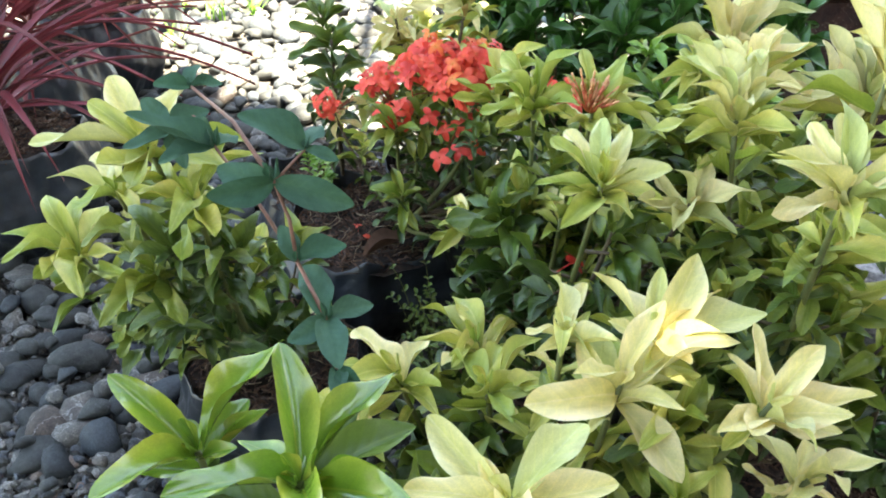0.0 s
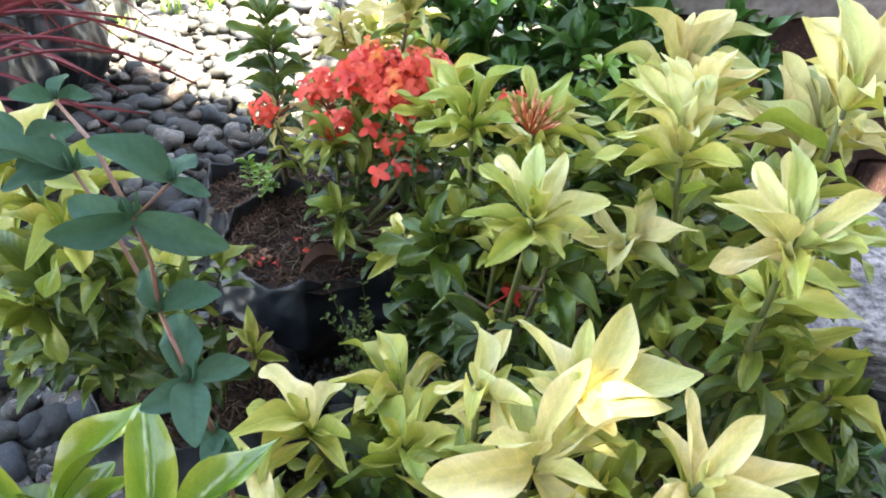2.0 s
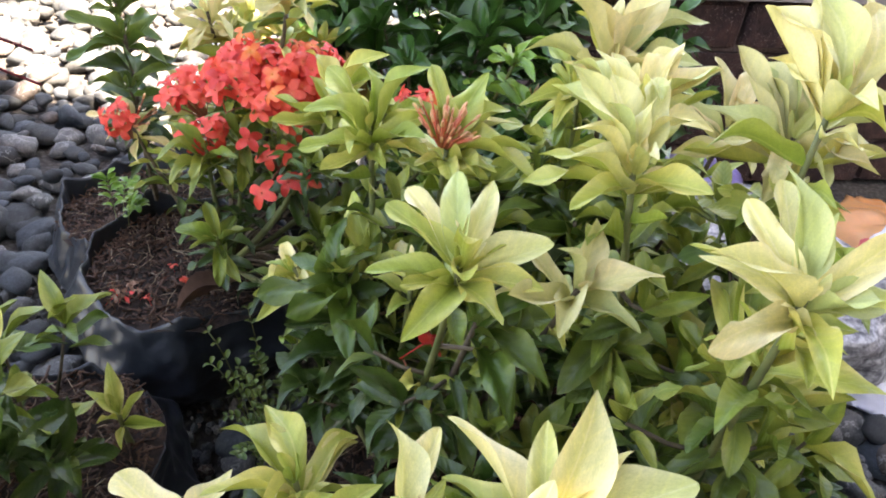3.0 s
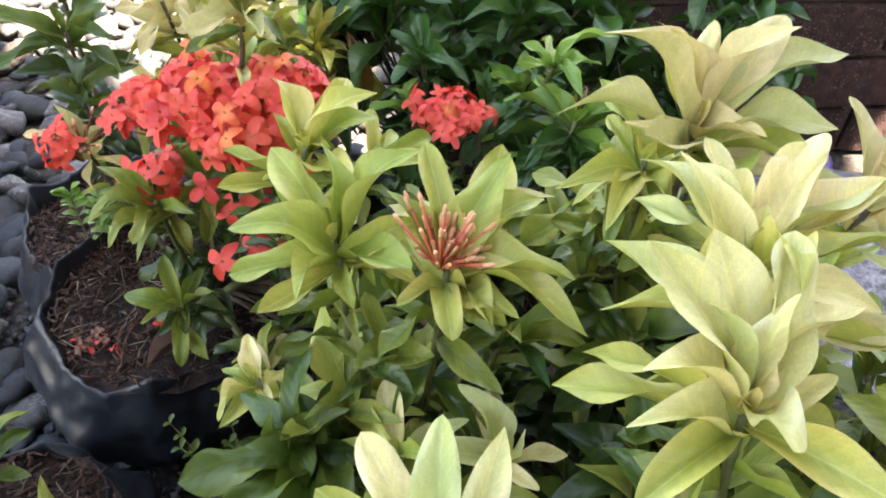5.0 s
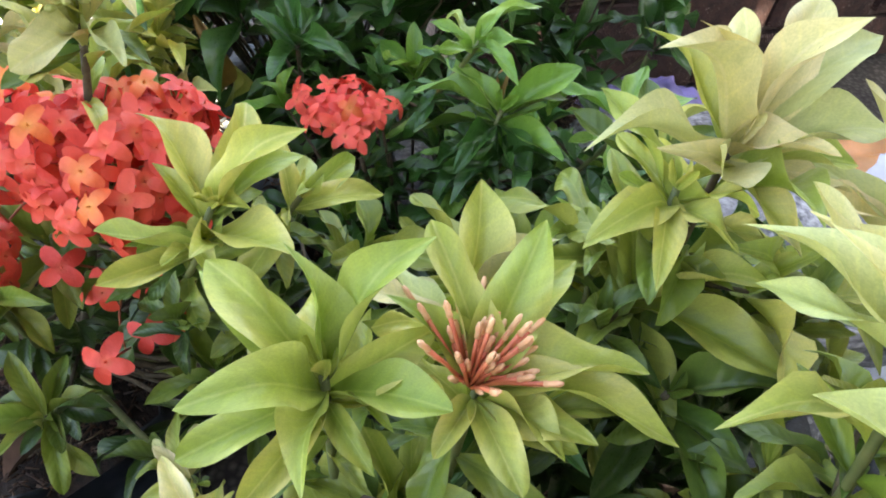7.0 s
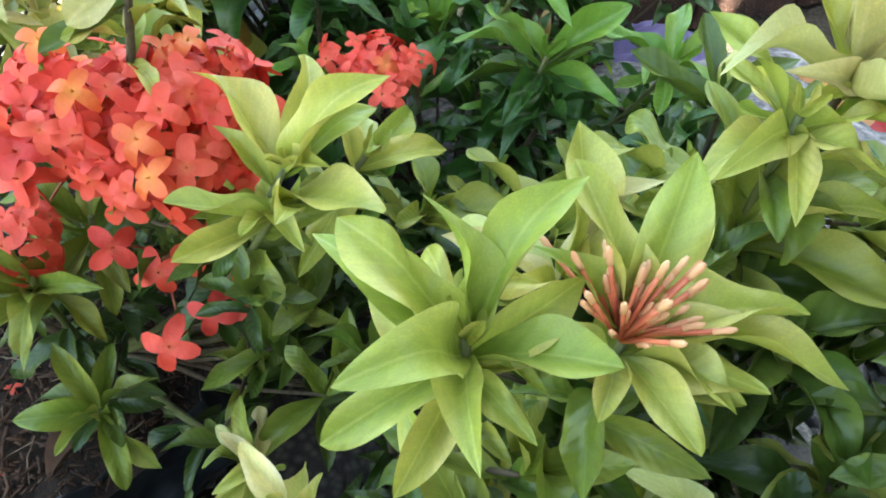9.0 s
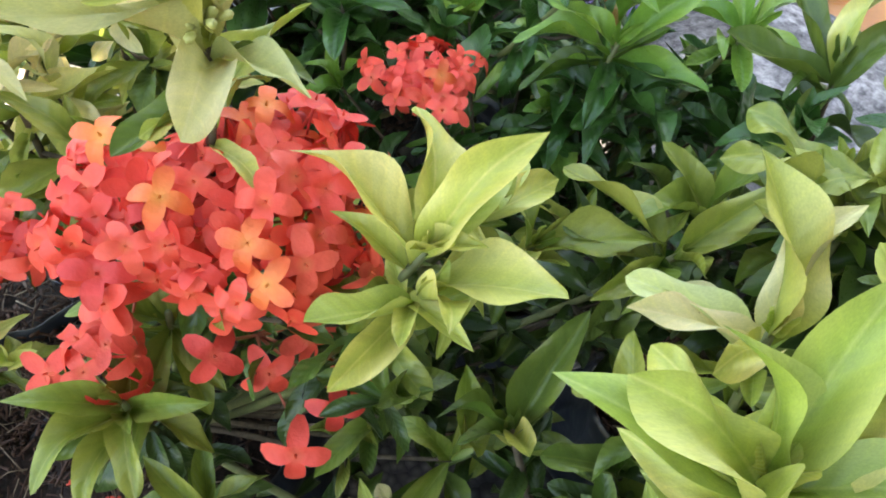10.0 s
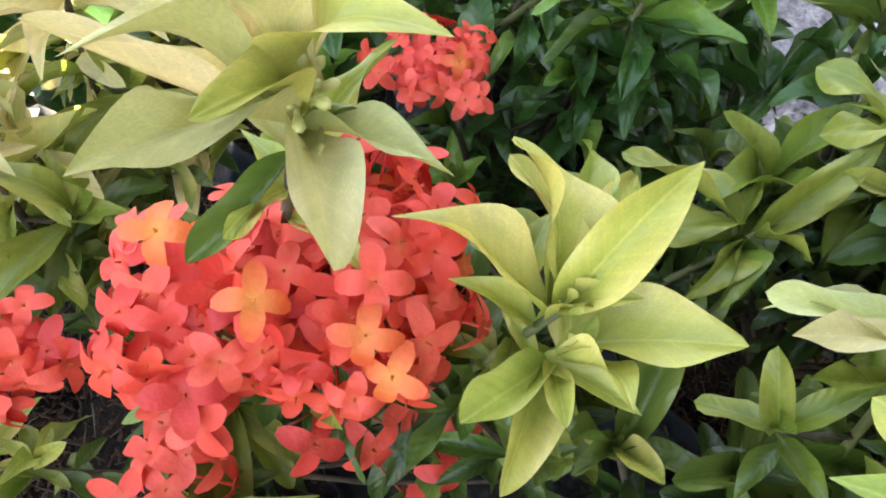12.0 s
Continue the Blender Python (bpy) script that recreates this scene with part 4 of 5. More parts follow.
shoot("right", "dusty", (0.291, 0.441, 0.481), [(86, 20, 60, 0.28), (69, 24, 60, 0.28), (114, 6, 39, 0.28), (-132, -9, 45, 0.27), (-102, -4, 47, 0.28), (-62, 14, 45, 0.28), (164, -14, 56, 0.28, "lime"), (-133, -23, 49, 0.28), (110, 33, 60, 0.23), (159, -18, 62, 0.25), (35, 12, 35, 0.28), (87, 26, 50, 0.28), (-175, 1, 43, 0.28), (-77, 6, 51, 0.28), (-126, -17, 47, 0.28, "lime"), (-6, 16, 40, 0.28)])
shoot("right", "lime", (0.261, 0.397, 0.321), [(102, 45, 78, 0.28), (-27, 30, 85, 0.29), (-32, 22, 74, 0.33, "olive"), (-77, 15, 53, 0.28), (-149, 4, 48, 0.28), (160, 7, 58, 0.28), (-168, 3, 33, 0.28), (76, -14, 60, 0.28), (-15, 37, 83, 0.29), (-29, 21, 71, 0.34, "green"), (-78, 19, 49, 0.28), (26, 3, 30, 0.28), (65, 24, 60, 0.28), (-134, 5, 46, 0.28)])
shoot("right", "lime", (0.243, 0.362, 0.408), [(-15, 23, 51, 0.28), (-51, 32, 46, 0.28), (67, -2, 60, 0.28), (38, 3, 60, 0.28), (-136, 20, 42, 0.28), (-12, 20, 50, 0.28), (-154, 13, 25, 0.28), (-78, 27, 48, 0.28), (58, 12, 60, 0.28), (75, -6, 60, 0.28), (-4, 27, 49, 0.28)])
shoot("main", "lime", (0.063, 0.673, 0.405), [(115, 19, 57, 0.32), (61, 19, 55, 0.39), (49, 12, 42, 0.28), (-9, 41, 56, 0.32), (12, 14, 45, 0.28), (-162, 46, 12, 0.28)])
shoot("main", "lime", (0.058, 0.666, 0.394), [(-53, 21, 50, 0.45), (176, 17, 44, 0.37), (-108, 30, 33, 0.39), (-161, 1, 48, 0.29), (-141, 10, 26, 0.28)])
shoot("main", "lime", (0.106, 0.695, 0.381), [(70, -12, 40, 0.28, "pale"), (41, -10, 50, 0.28), (10, -21, 50, 0.28), (-113, 42, 20, 0.28), (-145, -29, 64, 0.28)])
shoot("main", "dusty", (0.029, 0.740, 0.461), [(-160, 33, 68, 0.23), (-172, 47, 64, 0.23), (-150, 60, 62, 0.26), (-66, 40, 54, 0.30, "lime"), (-73, 0, 44, 0.21), (-118, 6, 52, 0.30), (174, -38, 51, 0.26, "green"), (-150, 42, 48, 0.24, "lime"), (-46, -20, 35, 0.28, "green"), (70, 25, 60, 0.26), (25, 30, 56, 0.26), (140, 30, 60, 0.24), (110, 55, 44, 0.23)])
shoot("main", "dusty", (-0.035, 0.904, 0.382), [(-173, 9, 53, 0.28), (132, 15, 55, 0.28), (21, -14, 43, 0.28), (-152, -19, 53, 0.28), (-150, -20, 70, 0.28, "lime")])
shoot("main", "olive", (0.195, 0.657, 0.328), [(105, 9, 71, 0.28), (-23, 47, 58, 0.27), (-36, 23, 45, 0.29), (144, -4, 42, 0.28), (120, -11, 33, 0.28), (-169, -1, 48, 0.28), (-131, 37, 42, 0.28)])
shoot("main", "olive", (0.143, 0.703, 0.322), [(89, 21, 50, 0.24), (109, -6, 50, 0.28), (7, 2, 32, 0.28), (-38, 6, 64, 0.28), (-146, 29, 37, 0.28), (-84, 16, 24, 0.28)])
shoot("buds", "lime", (0.081, 0.557, 0.431), [(133, 40, 50, 0.32), (16, 44, 56, 0.32), (-166, 24, 48, 0.34), (2, 12, 40, 0.36), (-44, 12, 43, 0.38), (-113, 5, 42, 0.3), (123, 12, 54, 0.3), (-168, -8, 48, 0.3), (79, -12, 45, 0.28), (-79, -18, 34, 0.28), (-140, -15, 46, 0.28), (-30, -14, 42, 0.3), (100, 55, 44, 0.28)])
shoot("buds", "lime", (0.129, 0.544, 0.426), [(40, 48, 55, 0.35), (29, 13, 56, 0.33), (-54, -1, 42, 0.35), (-95, -7, 40, 0.32), (-21, 5, 55, 0.32), (103, 51, 54, 0.24), (-68, -7, 37, 0.28), (-38, -6, 67, 0.28), (-140, -5, 32, 0.28), (138, 36, 42, 0.28)])
shoot("buds", "lime", (0.144, 0.591, 0.391), [(59, 37, 61, 0.39), (114, -18, 50, 0.28, "dusty"), (140, 9, 49, 0.28, "dusty"), (115, -4, 50, 0.28, "pale"), (5, -14, 40, 0.28), (12, 26, 55, 0.28, "dusty"), (-175, 23, 41, 0.28)])
shoot("buds", "green", (0.115, 0.602, 0.291), [(25, -16, 60, 0.24), (105, -26, 44, 0.28), (28, -45, 60, 0.28), (-3, -2, 60, 0.28), (-88, 53, 31, 0.28), (-22, -4, 60, 0.28), (152, 34, 46, 0.28)])
shoot("buds", "green", (0.089, 0.645, 0.288), [(97, -55, 23, 0.28, "lime"), (-117, 49, 42, 0.28, "lime"), (173, 20, 30, 0.28), (35, -49, 55, 0.28), (15, 32, 64, 0.28), (159, 35, 43, 0.28)])
shoot("main", "olive", (-0.043, 0.690, 0.262), [(170, 11, 38, 0.39), (-90, -48, 44, 0.28), (-53, -46, 45, 0.28), (108, 19, 45, 0.28), (75, -5, 45, 0.28), (-142, 3, 28, 0.28)])
shoot("main", "dusty", (-0.140, 0.857, 0.295), [(-75, -60, 41, 0.28), (-8, -35, 50, 0.28), (-169, 21, 43, 0.28), (60, 7, 35, 0.28), (147, 60, 38, 0.28)])
shoot("main", "olive", (-0.048, 0.723, 0.333), [(165, 34, 42, 0.28), (-36, 5, 37, 0.28), (-143, -28, 44, 0.28), (-155, 1, 43, 0.28), (89, -16, 45, 0.28), (-105, -12, 38, 0.28), (-45, -51, 46, 0.28)])
shoot("main", "olive", (-0.018, 0.756, 0.331), [(162, 18, 40, 0.28), (24, -4, 38, 0.28), (-98, -55, 53, 0.28), (-131, -26, 80, 0.28), (-79, -36, 43, 0.28)])
shoot("main", "lime", (0.026, 0.631, 0.252), [(118, -4, 40, 0.28, "dusty"), (83, -7, 40, 0.28, "dusty"), (-166, -3, 38, 0.28), (127, 20, 31, 0.28, "dusty"), (-165, 23, 32, 0.28), (-136, -14, 49, 0.28)])
shoot("buds", "green", (0.063, 0.517, 0.337), [(-159, 12, 63, 0.37), (-130, 15, 63, 0.28), (-93, -6, 65, 0.28), (-59, -1, 66, 0.28), (111, -20, 60, 0.28), (60, -23, 75, 0.28)])
shoot("buds", "lime", (0.081, 0.537, 0.345), [(106, 40, 50, 0.29), (159, -9, 33, 0.28), (72, 1, 50, 0.28), (-25, 7, 41, 0.28), (-136, 16, 45, 0.28), (52, -31, 40, 0.28), (-61, 12, 43, 0.28)])
shoot("buds", "green", (0.124, 0.413, 0.391), [(-108, -12, 51, 0.29), (-81, -25, 57, 0.28), (-62, -2, 54, 0.28), (70, -28, 60, 0.28), (2, -1, 44, 0.28)])
shoot("buds", "lime", (0.101, 0.437, 0.326), [(132, 14, 40, 0.28, "dusty"), (-31, 12, 31, 0.28), (-92, 9, 31, 0.28), (-133, 14, 32, 0.28), (36, 7, 40, 0.28, "green")])
shoot("right", "olive", (0.203, 0.418, 0.371), [(-126, 12, 40, 0.28), (55, -1, 55, 0.28, "lime"), (74, -12, 55, 0.28), (-62, 1, 37, 0.28), (-113, -12, 46, 0.28), (-94, -7, 46, 0.28)])
shoot("right", "olive", (0.238, 0.629, 0.378), [(145, 11, 53, 0.28), (-133, 13, 41, 0.28), (-65, 12, 48, 0.33, "lime"), (-173, 2, 38, 0.28), (80, -5, 55, 0.28)])
shoot("buds", "olive", (0.163, 0.567, 0.345), [(-21, 7, 50, 0.28), (-81, 46, 35, 0.28), (-1, 22, 50, 0.28), (-127, 22, 38, 0.28, "dark"), (-66, 10, 44, 0.28, "dark"), (-150, 2, 46, 0.28, "dark")])
shoot("buds", "lime", (0.103, 0.499, 0.352), [(112, -5, 45, 0.28), (92, 3, 45, 0.28, "pale"), (21, 3, 37, 0.28, "pale"), (154, -10, 30, 0.28), (61, -35, 45, 0.28), (-54, 44, 33, 0.28)])
shoot("buds", "lime", (0.026, 0.587, 0.302), [(104, -5, 40, 0.28, "pale"), (154, -4, 24, 0.28), (-120, 8, 36, 0.28), (-72, 15, 31, 0.28, "pale"), (60, -39, 40, 0.28), (-29, 1, 29, 0.28)])
shoot("right2", "dusty", (0.335, 0.560, 0.430), [(124, 10, 44, 0.28), (49, 29, 60, 0.28), (85, 34, 60, 0.28), (-6, 22, 44, 0.28), (-96, -14, 49, 0.28), (-141, -19, 48, 0.28, "lime"), (70, 27, 40, 0.28)])
shoot("buds", "pale", (0.155, 0.496, 0.348), [(89, -23, 60, 0.28), (106, -43, 60, 0.28), (6, -21, 32, 0.28), (-178, 19, 43, 0.28)])
shoot("right2", "olive", (0.230, 0.587, 0.382), [(-42, 29, 60, 0.34, "lime"), (-176, -1, 30, 0.28), (-65, 7, 75, 0.29), (-98, -26, 62, 0.28), (86, 4, 55, 0.28), (63, 21, 50, 0.28), (89, 48, 67, 0.28)])
shoot("right2", "lime", (0.226, 0.612, 0.371), [(84, 8, 50, 0.28), (28, -12, 50, 0.28), (-178, 5, 25, 0.28), (111, -11, 37, 0.28)])
shoot("right2", "green", (0.228, 0.546, 0.364), [(-163, 7, 44, 0.28), (-101, -19, 61, 0.27), (-34, 25, 51, 0.28), (124, -34, 37, 0.28), (50, -23, 55, 0.28)])
shoot("right2", "green", (0.313, 0.681, 0.372), [(128, 7, 58, 0.29), (71, 20, 55, 0.28), (27, -13, 55, 0.28), (-105, -45, 31, 0.28), (-164, -23, 49, 0.28), (17, 15, 55, 0.28, "lime")])
shoot("green1", "fresh", (0.261, 0.779, 0.347), [(148, 2, 61, 0.27), (-22, 38, 59, 0.32), (163, -19, 62, 0.29, "green"), (-101, -50, 28, 0.28), (-16, 11, 45, 0.28, "green"), (130, 28, 50, 0.28), (-71, -6, 58, 0.28), (-149, -26, 56, 0.28, "dark"), (-89, -40, 67, 0.28, "dark"), (63, 25, 35, 0.2, "bronze")])
shoot("green1", "dark", (0.255, 0.798, 0.312), [(85, -21, 24, 0.28), (-96, -6, 51, 0.28), (-70, -5, 47, 0.28), (-148, 1, 47, 0.28)])
shoot("green1", "dark", (0.260, 0.762, 0.324), [(125, -9, 58, 0.28), (-40, 8, 45, 0.28), (-175, 1, 49, 0.28), (-111, 2, 53, 0.28), (-158, -20, 55, 0.28), (14, -20, 60, 0.28)])
shoot("green1", "dark", (0.331, 0.712, 0.287), [(101, -1, 55, 0.28), (10, 2, 60, 0.28), (-53, 18, 53, 0.28), (-172, 19, 43, 0.28), (178, -7, 50, 0.28), (-116, 12, 52, 0.28), (53, 8, 60, 0.28), (-5, 20, 60, 0.28)])
shoot("green1", "fresh", (0.354, 0.756, 0.337), [(130, 7, 57, 0.28), (2, 8, 55, 0.28), (167, -22, 47, 0.28), (-87, -3, 39, 0.28), (-140, -21, 47, 0.28), (51, 14, 55, 0.28)])
shoot("green1", "dark", (0.181, 0.835, 0.280), [(142, 10, 46, 0.28), (-82, 24, 40, 0.28), (-145, 4, 46, 0.28), (-118, 3, 42, 0.28), (7, -1, 38, 0.28)])
shoot("green2", "dark", (0.246, 0.956, 0.343), [(157, 36, 67, 0.28), (1, 43, 69, 0.28), (-35, 30, 59, 0.28), (-165, -20, 63, 0.28), (-15, 7, 64, 0.28), (86, 55, 65, 0.28)])
shoot("green2", "dark", (0.154, 0.911, 0.341), [(133, 15, 40, 0.28), (-39, -15, 53, 0.28), (58, -8, 65, 0.28), (-125, -6, 52, 0.28), (-62, 12, 50, 0.28), (92, 11, 65, 0.28)])
shoot("green2", "dark", (0.200, 1.005, 0.330), [(-18, -6, 74, 0.34), (-20, 8, 163, 0.28), (-30, -24, 92, 0.28), (175, 3, 67, 0.28), (102, 3, 65, 0.28), (-49, -47, 64, 0.28)])
shoot("green2", "fresh", (0.243, 0.789, 0.394), [(-41, 13, 35, 0.28), (90, -7, 50, 0.28, "lime"), (-78, -11, 42, 0.28), (13, 15, 50, 0.28), (-169, 6, 32, 0.28)])
shoot("slim", "green", (-0.141, 0.903, 0.373), [(-175, 23, 57, 0.27), (73, 4, 60, 0.28), (-13, -5, 41, 0.27), (-152, -15, 62, 0.28), (-28, -29, 56, 0.28)])
shoot("slim", "green", (-0.162, 0.974, 0.384), [(135, 22, 55, 0.28), (71, 12, 55, 0.28), (179, 11, 44, 0.28), (31, 2, 45, 0.28)])
shoot("slim", "green", (-0.144, 0.898, 0.319), [(180, 4, 43, 0.28), (21, 17, 56, 0.28), (-30, 5, 44, 0.28), (130, 22, 55, 0.28)])
shoot("rear", "dusty", (0.030, 0.914, 0.413), [(-172, 3, 68, 0.28), (-139, -30, 47, 0.28), (-18, -6, 49, 0.28), (-65, -29, 51, 0.28), (83, 11, 60, 0.28)])
shoot("rear", "dusty", (-0.055, 0.887, 0.404), [(-142, 6, 37, 0.28), (-113, -34, 50, 0.28), (58, -9, 55, 0.28), (123, 8, 55, 0.28), (-53, -24, 46, 0.28)])
shoot("rear", "pale", (-0.022, 0.940, 0.321), [(28, 43, 69, 0.32), (-120, 6, 47, 0.28), (43, -27, 50, 0.28), (90, 33, 41, 0.28), (4, -3, 50, 0.28, "lime"), (-86, -18, 53, 0.28, "lime")])
shoot("rear", "pale", (-0.002, 0.927, 0.288), [(-3, -17, 42, 0.28), (80, 7, 55, 0.28), (-141, 15, 46, 0.28, "lime"), (50, -16, 55, 0.28), (-101, 6, 43, 0.28, "lime"), (-177, 43, 33, 0.28)])
shoot("seedling", "lime", (-0.119, 0.567, 0.176), [(106, 49, 44, 0.28), (54, 7, 28, 0.28), (-6, -20, 37, 0.28), (-83, -41, 28, 0.28), (157, 38, 33, 0.28), (-138, 15, 19, 0.28)], 0)
shoot("nearright", "green", (0.344, 0.386, 0.277), [(78, 56, 66, 0.28), (36, 35, 44, 0.28), (122, -16, 38, 0.28), (-160, -10, 53, 0.28), (42, -20, 60, 0.28, "lime"), (-111, -17, 53, 0.28)])
shoot("nearright", "dark", (0.428, 0.428, 0.156), [(73, -32, 65, 0.28, "lime"), (114, 1, 65, 0.28), (51, 13, 65, 0.28), (-103, 3, 32, 0.28), (-172, -25, 58, 0.28)])
shoot("weed", "teal", (-0.051, 0.260, 0.407), [(-87, 4, 20, 0.5), (-44, -2, 20, 0.5)], 0, False)
shoot("weed", "teal", (-0.050, 0.246, 0.452), [(-141, -6, 21, 0.55), (-73, -5, 32, 0.45), (30, -3, 24, 0.45), (116, 15, 35, 0.45)], 0, False)
shoot("weed", "teal", (-0.065, 0.267, 0.470), [(26, 4, 25, 0.55), (126, 38, 20, 0.5)], 0, False)
shoot("weed", "teal", (-0.075, 0.285, 0.503), [(-2, -18, 39, 0.4), (-148, 4, 32, 0.42), (163, 6, 30, 0.5)], 0, False)
shoot("weed", "teal", (-0.060, 0.293, 0.516), [(-178, 32, 34, 0.5), (-14, -14, 17, 0.4), (82, 7, 20, 0.6)], 0, False)
shoot("weed", "teal", (-0.112, 0.321, 0.504), [(-167, 30, 45, 0.4), (138, 16, 25, 0.6), (-147, -3, 29, 0.5), (80, -8, 20, 0.6)], 0, False)
shoot("weed", "teal", (-0.139, 0.334, 0.506), [(-141, -4, 25, 0.5), (-53, -42, 22, 0.5), (143, 36, 24, 0.5), (58, 5, 28, 0.5)], 0, False)
shoot("weed", "teal", (-0.131, 0.357, 0.522), [(-174, 7, 20, 0.5), (31, -6, 17, 0.6), (92, 21, 18, 0.6)], 0, False)

bush("green2", ("dark",), (0.20, 1.04, 0.31), (0.20, 0.11, 0.13), 34, 0.084, 1)
bush("green2", ("dark",), (0.06, 1.08, 0.27), (0.09, 0.06, 0.11), 12, 0.082, 31)
bush("green2", ("dark",), (0.12, 1.12, 0.37), (0.10, 0.05, 0.08), 9, 0.085, 33)
bush("green3", ("dark",), (0.44, 1.02, 0.26), (0.17, 0.09, 0.12), 20, 0.082, 11)
bush("green1", ("dark", "dark", "fresh", "fresh"), (0.25, 0.86, 0.24), (0.14, 0.09, 0.08), 26, 0.056, 22)
bush("green1", ("dark", "dark", "fresh"), (0.35, 0.79, 0.20), (0.06, 0.06, 0.06), 8, 0.064, 14)
bush("buds", ("olive", "green", "green", "deep"), (0.14, 0.515, 0.265), (0.085, 0.07, 0.06), 30, 0.042, 3)
bush("buds", ("olive", "olive", "lime"), (0.10, 0.535, 0.305), (0.05, 0.035, 0.02), 6, 0.042, 23)
bush("right", ("olive", "olive", "lime", "green"), (0.25, 0.42, 0.29), (0.09, 0.08, 0.10), 24, 0.056, 4)
bush("right2", ("olive", "green", "deep", "dark"), (0.27, 0.62, 0.28), (0.09, 0.09, 0.09), 16, 0.054, 5)
bush("right2", ("olive", "green"), (0.335, 0.60, 0.24), (0.05, 0.07, 0.06), 7, 0.056, 15)
bush("front", ("olive", "green", "deep", "deep"), (0.07, 0.31, 0.26), (0.11, 0.08, 0.08), 24, 0.048, 6)
bush("left", ("lime", "olive", "olive", "green"), (-0.20, 0.53, 0.24), (0.10, 0.08, 0.06), 14, 0.050, 7)
bush("main", ("olive", "green"), (0.02, 0.82, 0.27), (0.06, 0.05, 0.05), 7, 0.046, 8)
bush("main", ("olive", "green", "deep"), (0.12, 0.69, 0.24), (0.09, 0.07, 0.05), 18, 0.050, 12)
leaf(PLANTS["green2"], "bronze", Vector((0.097, 0.972, 0.26)), (-0.12, 0.05, 1), 0.075, 0.22, (-0.3, -1, 0.2), 0.6, 6)
leaf(PLANTS["green2"], "lime", Vector((0.100, 0.970, 0.25)), (0.05, -0.05, 1), 0.055, 0.2, (0.8, -1, 0.2), 0.4, 6)
bush("rear", ("pale", "lime", "lime"), (-0.01, 0.98, 0.30), (0.10, 0.08, 0.08), 16, 0.052, 9)

# the weed's stems, from its foot to each leaf pair
bm = bmesh.new()
foot, fork, knee = Vector((-0.04, 0.27, 0.12)), Vector((-0.065, 0.267, 0.470)), Vector((-0.075, 0.285, 0.503))
tube(bm, [foot, Vector((-0.046, 0.264, 0.30)), Vector((-0.051, 0.260, 0.407)), Vector((-0.050, 0.246, 0.452)), fork], 0.0014, 0.0010, 6)
tube(bm, [fork, Vector((-0.068, 0.276, 0.488)), knee, Vector((-0.060, 0.293, 0.516))], 0.0011, 0.0007, 5)
tube(bm, [fork, Vector((-0.088, 0.295, 0.488)), Vector((-0.112, 0.321, 0.504)), Vector((-0.125, 0.335, 0.515))], 0.0011, 0.0007, 5)
tube(bm, [knee, Vector((-0.10, 0.32, 0.518)), Vector((-0.131, 0.357, 0.522))], 0.0013, 0.0008, 5)
part("stem", bm, WEED_STEM, PLANTS["weed"])

# flower heads
flower_head("main", (0.033, 0.732, 0.384), (0.02, 0.775, 0.345), 0.046, 72, (0.05, -0.5, 0.85), 1, 0.0228, 0.03, reach=0.88, oranges=((0.012, 0.701, 0.413), (0.012, 0.690, 0.400)))
flower_head("main", (-0.006, 0.751, 0.388), (-0.01, 0.785, 0.345), 0.038, 48, (-0.2, -0.4, 0.9), 12, 0.0228, 0.02, reach=0.78, oranges=((-0.003, 0.726, 0.424), (-0.011, 0.765, 0.428)))
flower_head("main", (-0.072, 0.815, 0.348), (-0.06, 0.83, 0.31), 0.024, 19, (-0.3, -0.3, 0.85), 2, 0.022, 0.03)
flower_head("main", (0.046, 0.752, 0.388), (0.045, 0.785, 0.35), 0.029, 22, (0.2, -0.3, 0.92), 7, 0.022, 0.15)
flower_head("main", (-0.046, 0.742, 0.338), (-0.04, 0.775, 0.295), 0.020, 9, (-0.1, -0.5, 0.8), 3, 0.022, 0.0)
floret_spray("main", ((0.005, 0.700, 0.338), (0.000, 0.673, 0.318), (0.022, 0.679, 0.324), (0.037, 0.687, 0.322), (0.025, 0.703, 0.342), (0.041, 0.709, 0.349), (-0.010, 0.712, 0.349)), (0.012, 0.745, 0.300), 4)
flower_head("main", (-0.142, 0.822, 0.315), (-0.138, 0.845, 0.285), 0.018, 8, (-0.2, -0.3, 0.85), 5, 0.021, 0.0)
bud_cluster("main", (-0.136, 0.85, 0.295), (0.2, -0.3, 0.8), 16, 0.030, 6, BUD_TIP, PEDICEL, 0.0015)
flower_head("green1", (0.172, 0.842, 0.319), (0.175, 0.852, 0.294), 0.042, 36, (0.05, -0.10, 1.0), 8, 0.0202, 0.02, 0.20, 0.5, oranges=((0.168, 0.820, 0.338),))
bud_cluster("buds", (0.125, 0.543, 0.424), (0.25, 0.12, 0.96), 60, 0.030, 9, fat=0.0011)
bud_cluster("main", (0.028, 0.737, 0.468), (0.0, -0.3, 0.95), 18, 0.013, 10, GREEN_BUD, GREEN_BUD, 0.0016)
flower_head("buds", (0.113, 0.479, 0.316), (0.103, 0.470, 0.285), 0.004, 1, (0, -0.5, 0.9), 11, 0.026, 0.0)


